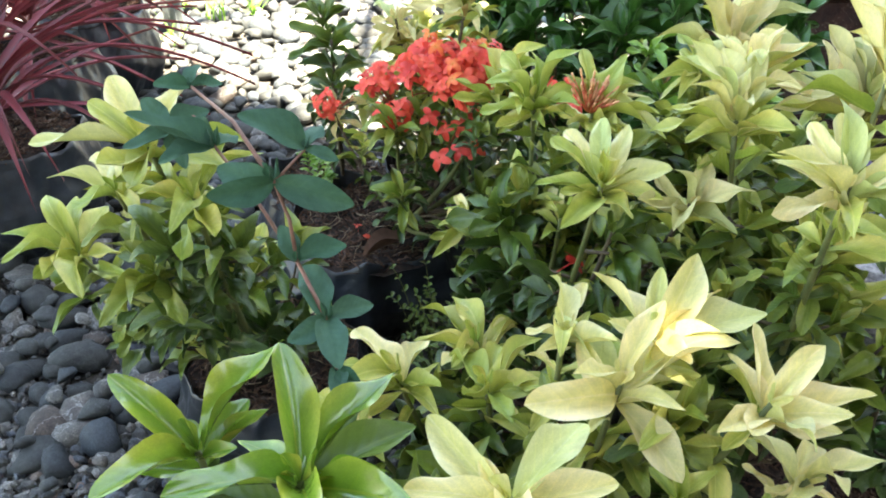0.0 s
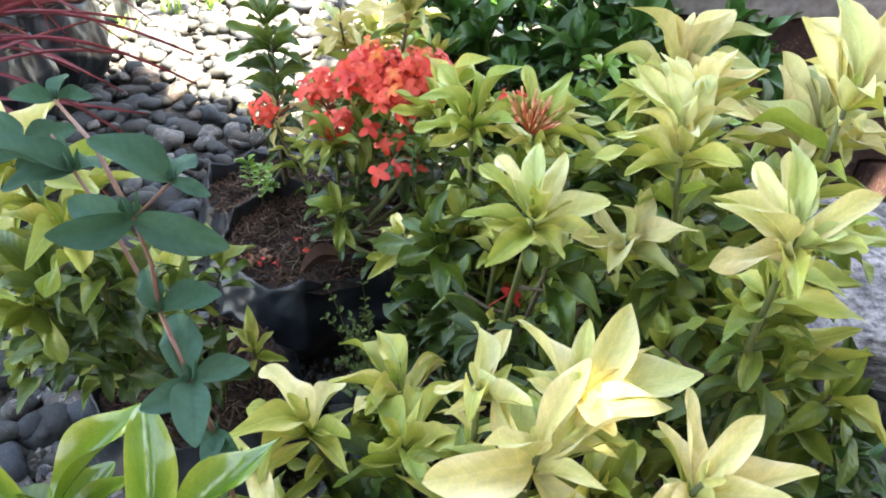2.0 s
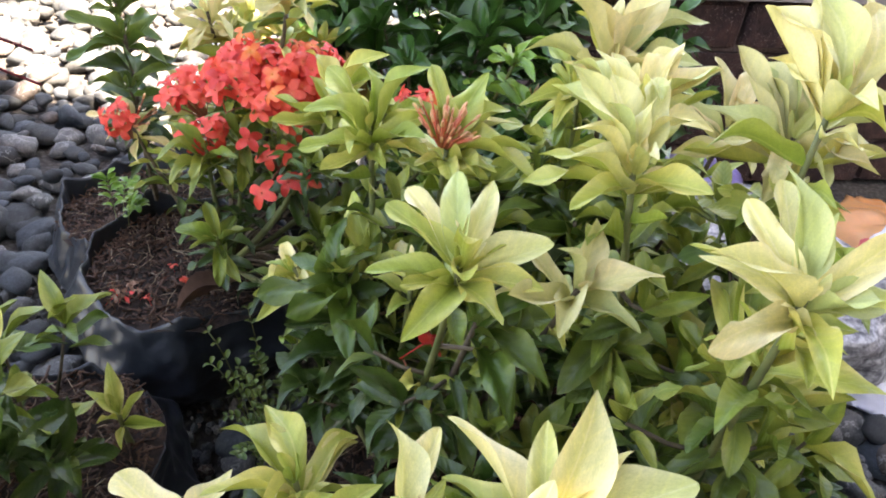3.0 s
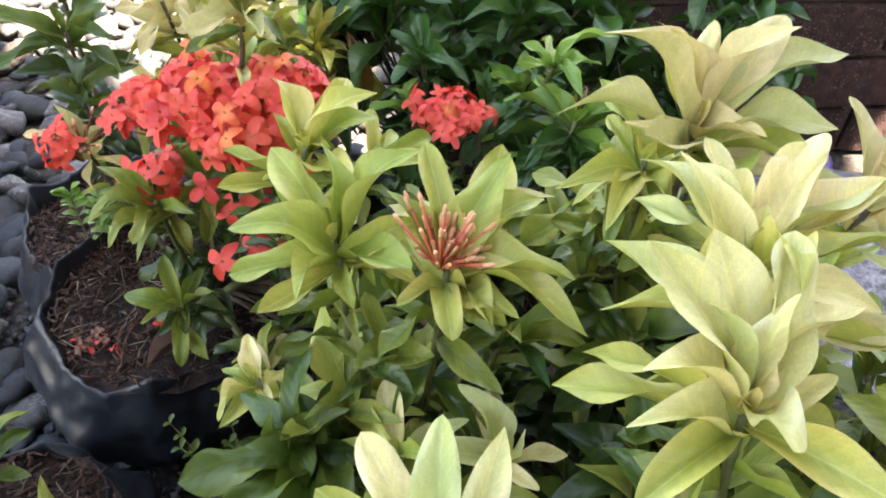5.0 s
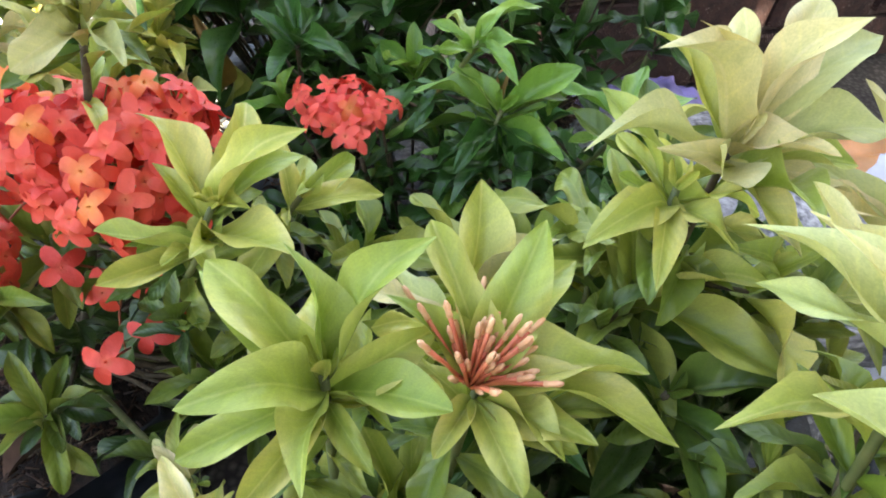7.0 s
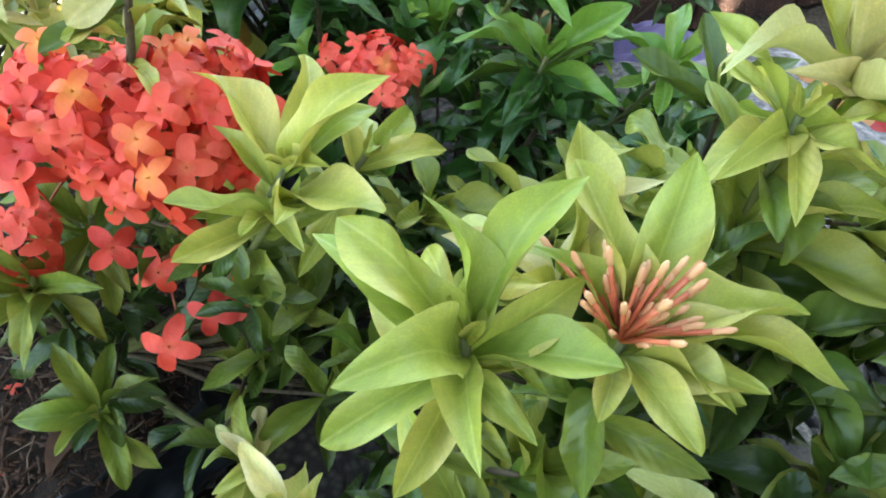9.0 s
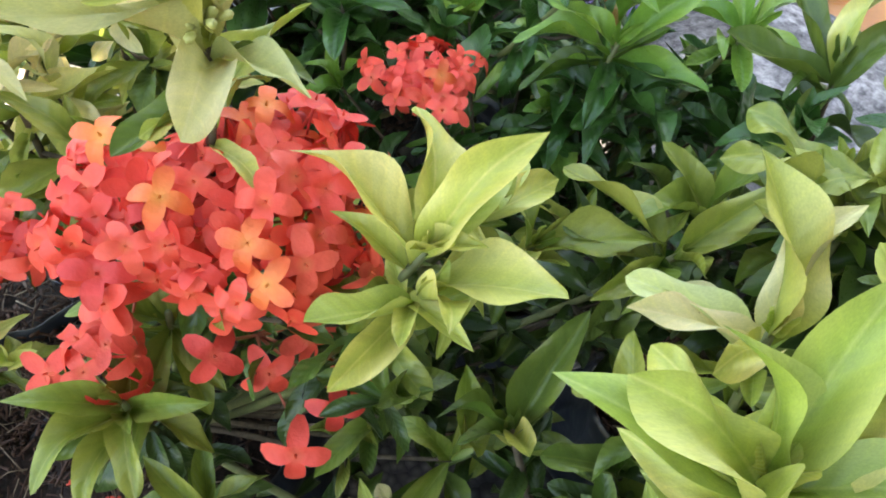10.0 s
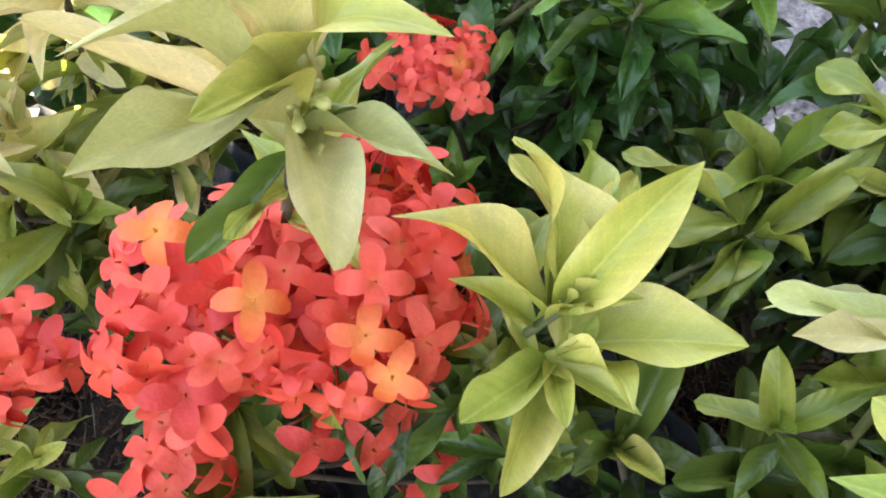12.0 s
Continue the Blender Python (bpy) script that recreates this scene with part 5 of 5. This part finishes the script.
# no leaf grows through the head on the dark plant
def clear_leaves(key, centre, radius):
    ob = PLANTS[key]

    def inside(m):
        return any((m @ Vector((t, 0, 0.1)) - Vector(centre)).length < radius for t in (0.25, 0.5, 0.75, 1.0))

    for kid in list(ob.children):
        if kid.name.split(".")[0] == "leaf" and inside(Matrix.Translation(ob.location) @ kid.matrix_basis):
            bpy.data.objects.remove(kid)
    FOLIAGE[key] = [v for v in FOLIAGE[key] if not inside(v[2])]


clear_leaves("green1", (0.166, 0.828, 0.318), 0.042)
clear_leaves("green1", (0.160, 0.800, 0.335), 0.040)
# the single floret stands in a gap of the leaves
for k in range(5):
    for key in ("buds", "front", "right"):
        clear_leaves(key, Vector((0.113, 0.486, 0.316)) + k * Vector((-0.004, -0.020, 0.017)), 0.027)
# nor through the open face of the large red head
clear_leaves("main", (-0.030, 0.742, 0.384), 0.046)
clear_leaves("main", (-0.050, 0.720, 0.390), 0.040)
join_foliage()

# ---- pebbles ----
def pebble_mesh(seed):
    rnd = random.Random(seed)
    bm = bmesh.new()
    bmesh.ops.create_icosphere(bm, subdivisions=2, radius=0.5)
    o = Vector((rnd.uniform(0, 50), rnd.uniform(0, 50), seed))
    f = Vector((1.0, rnd.uniform(0.62, 0.95), rnd.uniform(0.46, 0.72)))
    cuts = [(Vector((rnd.gauss(0, 1), rnd.gauss(0, 1), rnd.gauss(0, 1))).normalized(), rnd.uniform(0.26, 0.44)) for _ in range(7)]
    for v in bm.verts:
        v.co *= 1 + 0.28 * noise.noise(v.co * 1.9 + o) + 0.10 * noise.noise(v.co * 4 + o)
        for cn, cd in cuts:
            over = v.co.dot(cn) - cd
            if over > 0:
                v.co -= cn * over * 0.85
        v.co = Vector(a * b for a, b in zip(v.co, f))
    me = bpy.data.meshes.new("pebble")
    bm.to_mesh(me)
    bm.free()
    me.materials.append(PEBBLE)
    me.polygons.foreach_set("use_smooth", [True] * len(me.polygons))
    return me


PEBBLES = [pebble_mesh(i) for i in range(14)]
BAGS = [(-0.095, 0.83), (0.47, 1.06), (-0.175, 0.955), (-0.185, 0.578), (0.07, 0.32), (-0.115, 0.29), (0.09, 0.545), (0.27, 0.425), (0.265, 0.625), (0.23, 0.86), (0.2, 1.07), (0.0, 1.02), (0.41, 0.42)]


def free_of_bags(x, y, r=0.10):
    return all((x - a) ** 2 + (y - b) ** 2 > r * r for a, b in BAGS)


rnd = random.Random(12)
near_count, far_v, far_f = 0, [], []
spots = []
for layer, step in ((0, 0.041), (1, 0.047)):
    y = 0.15
    while y < 3.6:
        x = -1.7
        while x < 0.9:
            px, py = x + rnd.uniform(-0.018, 0.018), y + rnd.uniform(-0.018, 0.018)
            bare = py < 0.52 and px < -0.12  # gritty patch with scattered stones
            keep = (px < -0.02 or py > 1.25 or (px > 0.28 and py < 0.75)) and free_of_bags(px, py, 0.15)
            if bare and rnd.random() < 0.5:
                keep = False
            if layer and rnd.random() < 0.4:
                keep = False
            if keep and not (px > 0.36 and py > 1.12):
                spots.append((px, py, layer))
            x += step * (1.0 + 0.35 * max(0, py - 1.0))
        y += step * (1.0 + 0.35 * max(0, y - 1.0))
for px, py, layer in spots:
    s = rnd.choice((rnd.uniform(0.030, 0.05), rnd.uniform(0.045, 0.078))) * (1.0 + 0.32 * max(0, min(py, 2.2) - 1.0)) * (0.8 if layer else 1.0)
    if py < 0.52:
        s *= rnd.uniform(0.32, 0.85)
    m = Matrix.Translation((px, py, s * 0.16 + (0.018 if layer else 0.0))) @ Euler((rnd.uniform(-0.3, 0.3), rnd.uniform(-0.3, 0.3), rnd.uniform(0, 6.28))).to_matrix().to_4x4() @ Matrix.Scale(s, 4)
    me = rnd.choice(PEBBLES)
    if -0.62 < px < -0.05 and py < 1.5 and near_count < 300:
        place("pebble", me, ground, m)
        near_count += 1
    else:
        k = len(far_v)
        far_v += [m @ v.co for v in me.vertices]
        far_f += [tuple(k + i for i in p.vertices) for p in me.polygons]
me = bpy.data.meshes.new("pebbles")
me.from_pydata(far_v, [], far_f)
me.materials.append(PEBBLE)
me.polygons.foreach_set("use_smooth", [True] * len(me.polygons))
tagged(new("pebbles", me), "bed of smooth grey and white river pebbles", "pebbles", kind="stuff")

# fine gravel between the pebbles
bm = bmesh.new()
bmesh.ops.create_icosphere(bm, subdivisions=1, radius=0.5)
chip_v, chip_f = [v.co.copy() for v in bm.verts], [tuple(v.index for v in f.verts) for f in bm.faces]
bm.free()
gv, gf = [], []
for _ in range(14000):
    px, py = (rnd.uniform(-0.6, -0.1), rnd.uniform(0.15, 0.6)) if rnd.random() < 0.4 else (rnd.uniform(-0.75, 0.0), rnd.uniform(0.15, 1.0)) if rnd.random() < 0.75 else (rnd.uniform(0.2, 0.75), rnd.uniform(0.3, 0.8))
    if not free_of_bags(px, py, 0.09):
        continue
    s = rnd.uniform(0.003, 0.011) if rnd.random() < 0.72 else rnd.uniform(0.010, 0.024)
    m = Matrix.Translation((px, py, s * 0.2)) @ Euler((rnd.uniform(0, 6), rnd.uniform(0, 6), rnd.uniform(0, 6))).to_matrix().to_4x4() @ Matrix.Diagonal((s, s * rnd.uniform(0.6, 1), s * rnd.uniform(0.45, 0.8), 1))
    k = len(gv)
    gv += [m @ (v * rnd.uniform(0.85, 1.15)) for v in chip_v]
    gf += [tuple(k + i for i in f) for f in chip_f]
me = bpy.data.meshes.new("gravel")
me.from_pydata(gv, [], gf)
me.materials.append(GRAVEL)
tagged(new("gravel", me), "fine grey gravel among the pebbles", "gravel", kind="stuff")


# ---- rock and litter beside it ----
def boulder(name, at, size, turn, seed, material, label, flat=0.6):
    bm = bmesh.new()
    bmesh.ops.create_icosphere(bm, subdivisions=5, radius=1.0)
    o = Vector((seed * 3.1, seed * 1.7, seed))
    for v in bm.verts:
        c = v.co.copy()
        # blocky slab with stepped layers
        p = Vector(tuple(math.copysign(abs(q) ** flat, q) for q in c))
        p *= 1 + 0.16 * noise.noise(c * 1.6 + o) + 0.07 * noise.noise(c * 4 + o)
        ledge = 0.035 * noise.noise(Vector((0.6 * c.x, 0.6 * c.y, 9 * c.z)) + o) + 0.03 * noise.noise(c * 9 + o)
        p += Vector((c.x, c.y, 0.3 * c.z)) * ledge
        v.co = Vector((p.x * size[0] / 2, p.y * size[1] / 2, (p.z + 0.86) * size[2] / 1.9))
    ob = obj(name, bm, material)
    ob.matrix_world = pose(*at, 0, 0, turn)
    return tagged(ob, label, "rock")


boulder("rock", (0.635, 0.855, -0.005), (0.42, 0.38, 0.145), -12, 2, ROCK, "large flat pale grey layered rock on the ground")
boulder("rock", (0.425, 0.64, 0.0), (0.09, 0.055, 0.045), 25, 5, plain("brown_stone", (0.14, 0.075, 0.045), (0.30, 0.18, 0.11), 60, 0.9, 0.003, 0.7), "small rough brown stone beside the bags")
for k, (px, py, sz) in enumerate(((0.36, 0.52, 0.05), (0.42, 0.56, 0.06), (0.49, 0.55, 0.07), (0.53, 0.59, 0.06), (0.38, 0.70, 0.05))):
    boulder("rock", (px, py, 0.0), (sz, sz * 0.75, sz * 0.5), 40 * k, 7 + k, PEBBLE, "smooth grey stone lying beside the bags", 0.85)


def crumpled(name, at, size, turn, seed, materials, label, lift=0.35, bands=None):
    """A crumpled plastic wrapper lying as a low heap."""
    bm = bmesh.new()
    n = 26
    rows = []
    o = Vector((seed * 5.3, seed * 2.9, seed))
    for i in range(n + 1):
        row = []
        for j in range(n + 1):
            u, v = i / n * 2 - 1, j / n * 2 - 1
            p = Vector((u, v, 0))
            hump = max(0.0, 1 - 0.75 * (u * u + v * v))
            z = lift * hump + 0.30 * abs(noise.noise(p * 1.8 + o)) + 0.13 * noise.noise(p * 4.5 + o)
            x = u * (1 + 0.18 * noise.noise(p * 1.3 + o)) + 0.08 * noise.noise(p * 5 + o)
            y = v * (1 + 0.18 * noise.noise(p * 1.1 - o)) + 0.08 * noise.noise(p * 5 - o)
            row.append(bm.verts.new((x * size[0] / 2, y * size[1] / 2, max(0.0, z) * size[2])))
        rows.append(row)
    for i in range(n):
        for j in range(n):
            f = bm.faces.new((rows[i][j], rows[i + 1][j], rows[i + 1][j + 1], rows[i][j + 1]))
            f.material_index = bands(i / n, j / n) if bands else 0
    bmesh.ops.solidify(bm, geom=bm.faces[:], thickness=0.0008)
    ob = obj(name, bm, materials)
    ob.matrix_world = pose(*at, 0, 0, turn)
    return tagged(ob, label, "wrapper", "litter on the rock")


def film_mat(name, color, rough=0.3):
    return plain(name, color, tuple(c * 1.15 for c in color), 60, rough, 0.002, 0.3)


ORANGE_FILM, RED_FILM, WHITE_FILM = film_mat("orange_wrapper_film", (0.72, 0.36, 0.14)), film_mat("red_wrapper_film", (0.62, 0.05, 0.05)), film_mat("white_wrapper_film", (0.72, 0.74, 0.80))
PURPLE_FILM = film_mat("purple_plastic_film", (0.30, 0.26, 0.55))
crumpled("plastic_wrapper", (0.83, 0.83, 0.115), (0.20, 0.22, 0.05), 20, 3, [WHITE_FILM, ORANGE_FILM, RED_FILM], "crumpled orange, red and white plastic wrapper on the rock", 0.5,
         lambda u, v: 1 if v > 0.52 else (2 if 0.28 < v < 0.40 or (v > 0.4 and u < 0.25) else 0))
crumpled("plastic_bag", (0.62, 1.03, 0.105), (0.17, 0.10, 0.07), -10, 6, [PURPLE_FILM], "crumpled pale purple plastic bag behind the rock", 0.6)
crumpled("plastic_wrapper", (0.74, 0.68, 0.02), (0.16, 0.18, 0.05), 50, 9, [WHITE_FILM, RED_FILM], "crumpled white plastic wrapper beside the rock", 0.5, lambda u, v: 1 if v > 0.86 else 0)

# dry leaf and fallen florets on the soil of the front bag
ob = thing("fallen_leaf", (-0.06, 0.755, 0.135), "curled dry brown fallen leaf on potting soil", "leaf", "fallen leaves")
me = bpy.data.meshes.new("blade")
v, f = leaf_shape(0.12, 0.5, 0.1, 4)
me.from_pydata(v, [], f)
me.materials.append(DRY)
place("blade", me, ob, Matrix.Translation((-0.10, 0.735, 0.142)) @ aim((0.8, 0.55, 0.08), (0, 0, 1)) @ Matrix.Diagonal((0.075, 0.026, 0.06, 1)))
for px, py, orange in ((-0.098, 0.787, 0), (-0.155, 0.765, 0), (-0.135, 0.762, 0), (-0.145, 0.775, 0), (-0.115, 0.815, 0), (-0.165, 0.768, 0)):
    ob = new("fallen_floret", FLORETS[rnd.randrange(4)])
    ob.matrix_basis = Matrix.Translation((px, py, 0.143)) @ Euler((rnd.uniform(-0.9, 0.9), rnd.uniform(-0.9, 0.9), rnd.uniform(0, 6))).to_matrix().to_4x4() @ Matrix.Scale(rnd.uniform(0.012, 0.02), 4)
    tagged(ob, "fallen red floret on dark potting soil", "flower", "fallen florets")


# shrivelled tan florets in a small heap
TAN = plain("dried_tan_petal", (0.12, 0.055, 0.03), (0.24, 0.13, 0.08), 90, 0.8)
withered = [floret_mesh(TAN, 31 + i, 0.2) for i in range(2)]
for k in range(8):
    ob = new("withered_floret", withered[k % 2])
    ob.matrix_basis = Matrix.Translation((-0.150 + rnd.uniform(-0.022, 0.018), 0.765 + rnd.uniform(-0.012, 0.015), 0.143 + rnd.uniform(0, 0.006))) @ Euler((rnd.uniform(-1.2, 1.2), rnd.uniform(-1.2, 1.2), rnd.uniform(0, 6))).to_matrix().to_4x4() @ Matrix.Scale(rnd.uniform(0.010, 0.016), 4)
    tagged(ob, "withered tan floret on dark potting soil", "flower", "withered florets")


# ---- weeds ----
def feathery_weed(at, spread, height, count, seed, leaf_len, name, label, kind="teal"):
    """Low sprigs with small paired leaflets."""
    rnd = random.Random(seed)
    ob = thing(name, at, label, "weed", "weeds")
    for _ in range(count):
        a, r = rnd.uniform(0, 6.28), spread * rnd.uniform(0.2, 1.0)
        foot = Vector(at) + Vector((0.35 * r * math.cos(a), 0.35 * r * math.sin(a), 0))
        tip = Vector(at) + Vector((r * math.cos(a), r * math.sin(a), height * rnd.uniform(0.4, 1.0)))
        line = bend(foot, foot.lerp(tip, 0.4) + Vector((0, 0, height * 0.4)), tip, 7)
        bm = bmesh.new()
        tube(bm, line, 0.0007, 0.0004, 4)
        part("sprig", bm, STEM, ob)
        for i in range(2, 8):
            for side in (-1, 1):
                d = (line[i] - line[i - 1]).normalized()
                out = d.cross(Vector((0, 0, 1))).normalized() * side
                leaf(ob, kind, line[i], out + 0.5 * d + Vector((0, 0, rnd.uniform(-0.2, 0.4))), leaf_len * rnd.uniform(0.7, 1.1), 0.55, (0, 0, 1), rnd.uniform(-0.3, 0.3), 0)
    return ob


feathery_weed((0.005, 0.605, 0.02), 0.075, 0.19, 30, 4, 0.0085, "feathery_weed", "tuft of small-leaved green weed between bags", "green")
feathery_weed((-0.190, 0.905, 0.135), 0.055, 0.075, 4, 8, 0.017, "clover_weed", "small round-leaved weed in potting soil", "fresh")
feathery_weed((-0.235, 1.06, 0.01), 0.06, 0.07, 6, 15, 0.018, "clover_weed", "small green weed among pebbles", "green")


def blade_mesh(material, seed, droop):
    bm = bmesh.new()
    rows = []
    n = 12
    for i in range(n + 1):
        t = i / n
        w = 0.5 * (0.35 + 0.65 * math.sin(math.pi * min(1, t * 1.1 + 0.12))) * (1 - t ** 4) + 0.01
        z = droop * 4 * t * (1 - t) * (1 - 0.4 * t)
        rows.append([bm.verts.new((t, s * w, z + 0.012 * abs(s))) for s in (-1, 0, 1)])
    for p, q in zip(rows, rows[1:]):
        for j in (0, 1):
            bm.faces.new((p[j], p[j + 1], q[j + 1], q[j]))
    me = bpy.data.meshes.new("blade")
    bm.to_mesh(me)
    bm.free()
    lay_uv(me, [v.co for v in me.vertices])
    me.materials.append(material)
    me.polygons.foreach_set("use_smooth", [True] * len(me.polygons))
    return me


RED_BLADES = [blade_mesh(REDBLADE, i, d) for i, d in enumerate((0.05, 0.12, 0.2, 0.28))]
GRASS_BLADES = [blade_mesh(GRASS, i, d) for i, d in enumerate((0.08, 0.2))]


def cordyline(x, y, seed, bag_r=0.11, bag_h=0.2, count=130, reach=0.42):
    rnd = random.Random(seed)
    ob = thing("cordyline_plant", (x, y, 0), "wine-red narrow-leaved cordyline in a black grow bag", "plant", "cordylines")
    grow_bag(ob, x, y, bag_r, bag_h, seed)
    BAGS.append((x, y))
    for i in range(count):
        u = i / count
        el = 82 - 95 * u ** 0.9 + rnd.uniform(-8, 8)
        d = direction(i * 137.5 + rnd.uniform(-15, 15), el)
        l = reach * rnd.uniform(0.65, 1.05)
        m = Matrix.Translation((x, y, bag_h + 0.02 + 0.10 * (1 - u))) @ aim(d, (0, 0, 1)) @ Matrix.Diagonal((l, rnd.uniform(0.009, 0.018), l, 1))
        place("leaf_blade", rnd.choice(RED_BLADES), ob, m)
    return ob


cordyline(-0.68, 1.00, 3, count=105, reach=0.40)
cordyline(-0.82, 1.40, 4, count=90, reach=0.42)
cordyline(-0.81, 1.66, 6, 0.12, 0.21, 70, 0.30)


def grass_tuft(x, y, count, seed, reach):
    rnd = random.Random(seed)
    ob = thing("grass_tuft", (x, y, 0), "small sunlit grass tuft among white pebbles", "grass", "grass tufts")
    for i in range(count):
        l = reach * rnd.uniform(0.5, 1.0)
        m = Matrix.Translation((x + rnd.uniform(-0.03, 0.03), y + rnd.uniform(-0.03, 0.03), 0.02)) @ aim(direction(rnd.uniform(0, 360), rnd.uniform(15, 65)), (0, 0, 1)) @ Matrix.Diagonal((l, 0.006, l, 1))
        place("leaf_blade", rnd.choice(GRASS_BLADES), ob, m)


for px, py in ((-0.78, 1.98), (-0.70, 2.22), (-0.60, 2.28), (-0.86, 2.35)):
    grass_tuft(px, py, 14, int(px * -100), 0.10)


def plank_post(x, y, w, h):
    bm = bmesh.new()
    n = 14
    rows = []
    for i in range(n + 1):
        z = h * i / n
        row = []
        for k, (dx, dy) in enumerate(((-0.5, -0.2), (-0.2, -0.24), (-0.16, -0.18), (0.18, -0.23), (0.22, -0.17), (0.5, -0.2), (0.5, 0.2), (-0.5, 0.2))):
            p = Vector((x + dx * w, y + dy * w, z))
            row.append(bm.verts.new(p + 0.004 * Vector((noise.noise(p * 20), noise.noise(p * 24 + Vector((7, 0, 0))), 0))))
        rows.append(row)
    for p, q in zip(rows, rows[1:]):
        for k in range(8):
            bm.faces.new((p[k], p[(k + 1) % 8], q[(k + 1) % 8], q[k]))
    bm.faces.new(rows[-1])
    return tagged(obj("plank_post", bm, POST, smooth=False), "weathered grey-green grooved plank post", "post")


plank_post(-0.86, 1.98, 0.085, 0.5)
plank_post(-0.775, 2.06, 0.055, 0.5)


# ---- an unseen tree, added so that its crown shades the bed ----
def unseen_shade_tree():
    rnd = random.Random(21)
    ob = thing("unseen_shade_tree", (1.5, 2.9, 0), "unseen leafy tree added to shade the garden bed", "tree")
    bm = bmesh.new()
    tube(bm, [Vector((1.5, 2.9, 0)), Vector((1.48, 2.85, 1.0)), Vector((1.3, 2.6, 2.1)), Vector((1.0, 2.3, 2.8))], 0.10, 0.055, 10)
    for tip in ((-0.4, 1.2, 3.0), (0.1, 0.9, 3.1), (-0.7, 2.0, 3.0), (0.9, 1.0, 3.0), (0.2, 1.9, 3.1)):
        tube(bm, bend((1.2, 2.5, 2.4), (0.7, 2.1, 3.0), tip, 8), 0.04, 0.012, 7)
    part("trunk", bm, BARK, ob)
    verts, faces = [], []
    slope = TO_SUN / TO_SUN.z
    flecks = [(x - slope.x * z, y - slope.y * z, r) for x, y, z, r in ((0.10, 0.27, 0.42, 0.06), (0.21, 0.42, 0.49, 0.07), (0.26, 0.39, 0.51, 0.06), (0.16, 0.23, 0.42, 0.05), (0.10, 0.26, 0.42, 0.04))]
    # openings placed so that sun reaches the rear leaves and a pebble patch
    gaps = [(x - slope.x * z, y - slope.y * z, r) for x, y, z, r in ((0.0, 1.0, 0.34, 0.045), (-0.012, 0.935, 0.31, 0.05), (-0.42, 0.68, 0.02, 0.035))]
    while len(faces) < 19000:
        gx, gy = rnd.uniform(-1.7, 1.5), rnd.uniform(-1.1, 2.4)
        edge = 0.6 * gx + 0.8 * gy + 0.06 * noise.noise(Vector((gx * 2.5, gy * 2.5, 3)))
        if (gx + 0.1) ** 2 / 2.6 + (gy - 0.3) ** 2 / 2.8 > 1 + 0.25 * noise.noise(Vector((gx, gy, 1))):
            continue
        over_rock = gx > 0.16 + 0.06 * noise.noise(Vector((gy * 3, 0, 7))) and noise.noise(Vector((gx * 5, gy * 5, 9))) < 0.33
        if not over_rock and edge > 0.94 + rnd.gauss(0, 0.03) or not over_rock and edge > 0.88 and rnd.random() < 0.35:
            continue
        # thin spots that let a little sun onto the tallest shoots
        if rnd.random() < 0.28 * sum((gx - fx) ** 2 + (gy - fy) ** 2 < fr * fr for fx, fy, fr in flecks):
            continue
        if any((gx - fx) ** 2 + (gy - fy) ** 2 < fr * fr for fx, fy, fr in gaps):
            continue
        z = rnd.uniform(2.75, 3.35)
        c = Vector((gx, gy, 0)) + slope * z
        q = Euler((rnd.uniform(-0.8, 0.8), rnd.uniform(-0.8, 0.8), rnd.uniform(0, 6.28))).to_matrix()
        l, w = rnd.uniform(0.05, 0.08), rnd.uniform(0.022, 0.036)
        k = len(verts)
        verts += [c + q @ Vector(p) for p in ((-l, 0, 0), (-0.3 * l, -w, 0.008), (0.5 * l, -0.8 * w, 0.006), (l, 0, -0.01), (0.5 * l, 0.8 * w, 0.006), (-0.3 * l, w, 0.008))]
        faces.append(tuple(range(k, k + 6)))
    me = bpy.data.meshes.new("crown")
    me.from_pydata(verts, [], faces)
    me.materials.append(plain("tree_leaf", (0.04, 0.09, 0.02), (0.07, 0.13, 0.03), 20, 0.5))
    cr = new("crown", me)
    cr.parent = ob
    cr.location = -Vector(ob.location)
    tagged(cr, kind="stuff")


unseen_shade_tree()
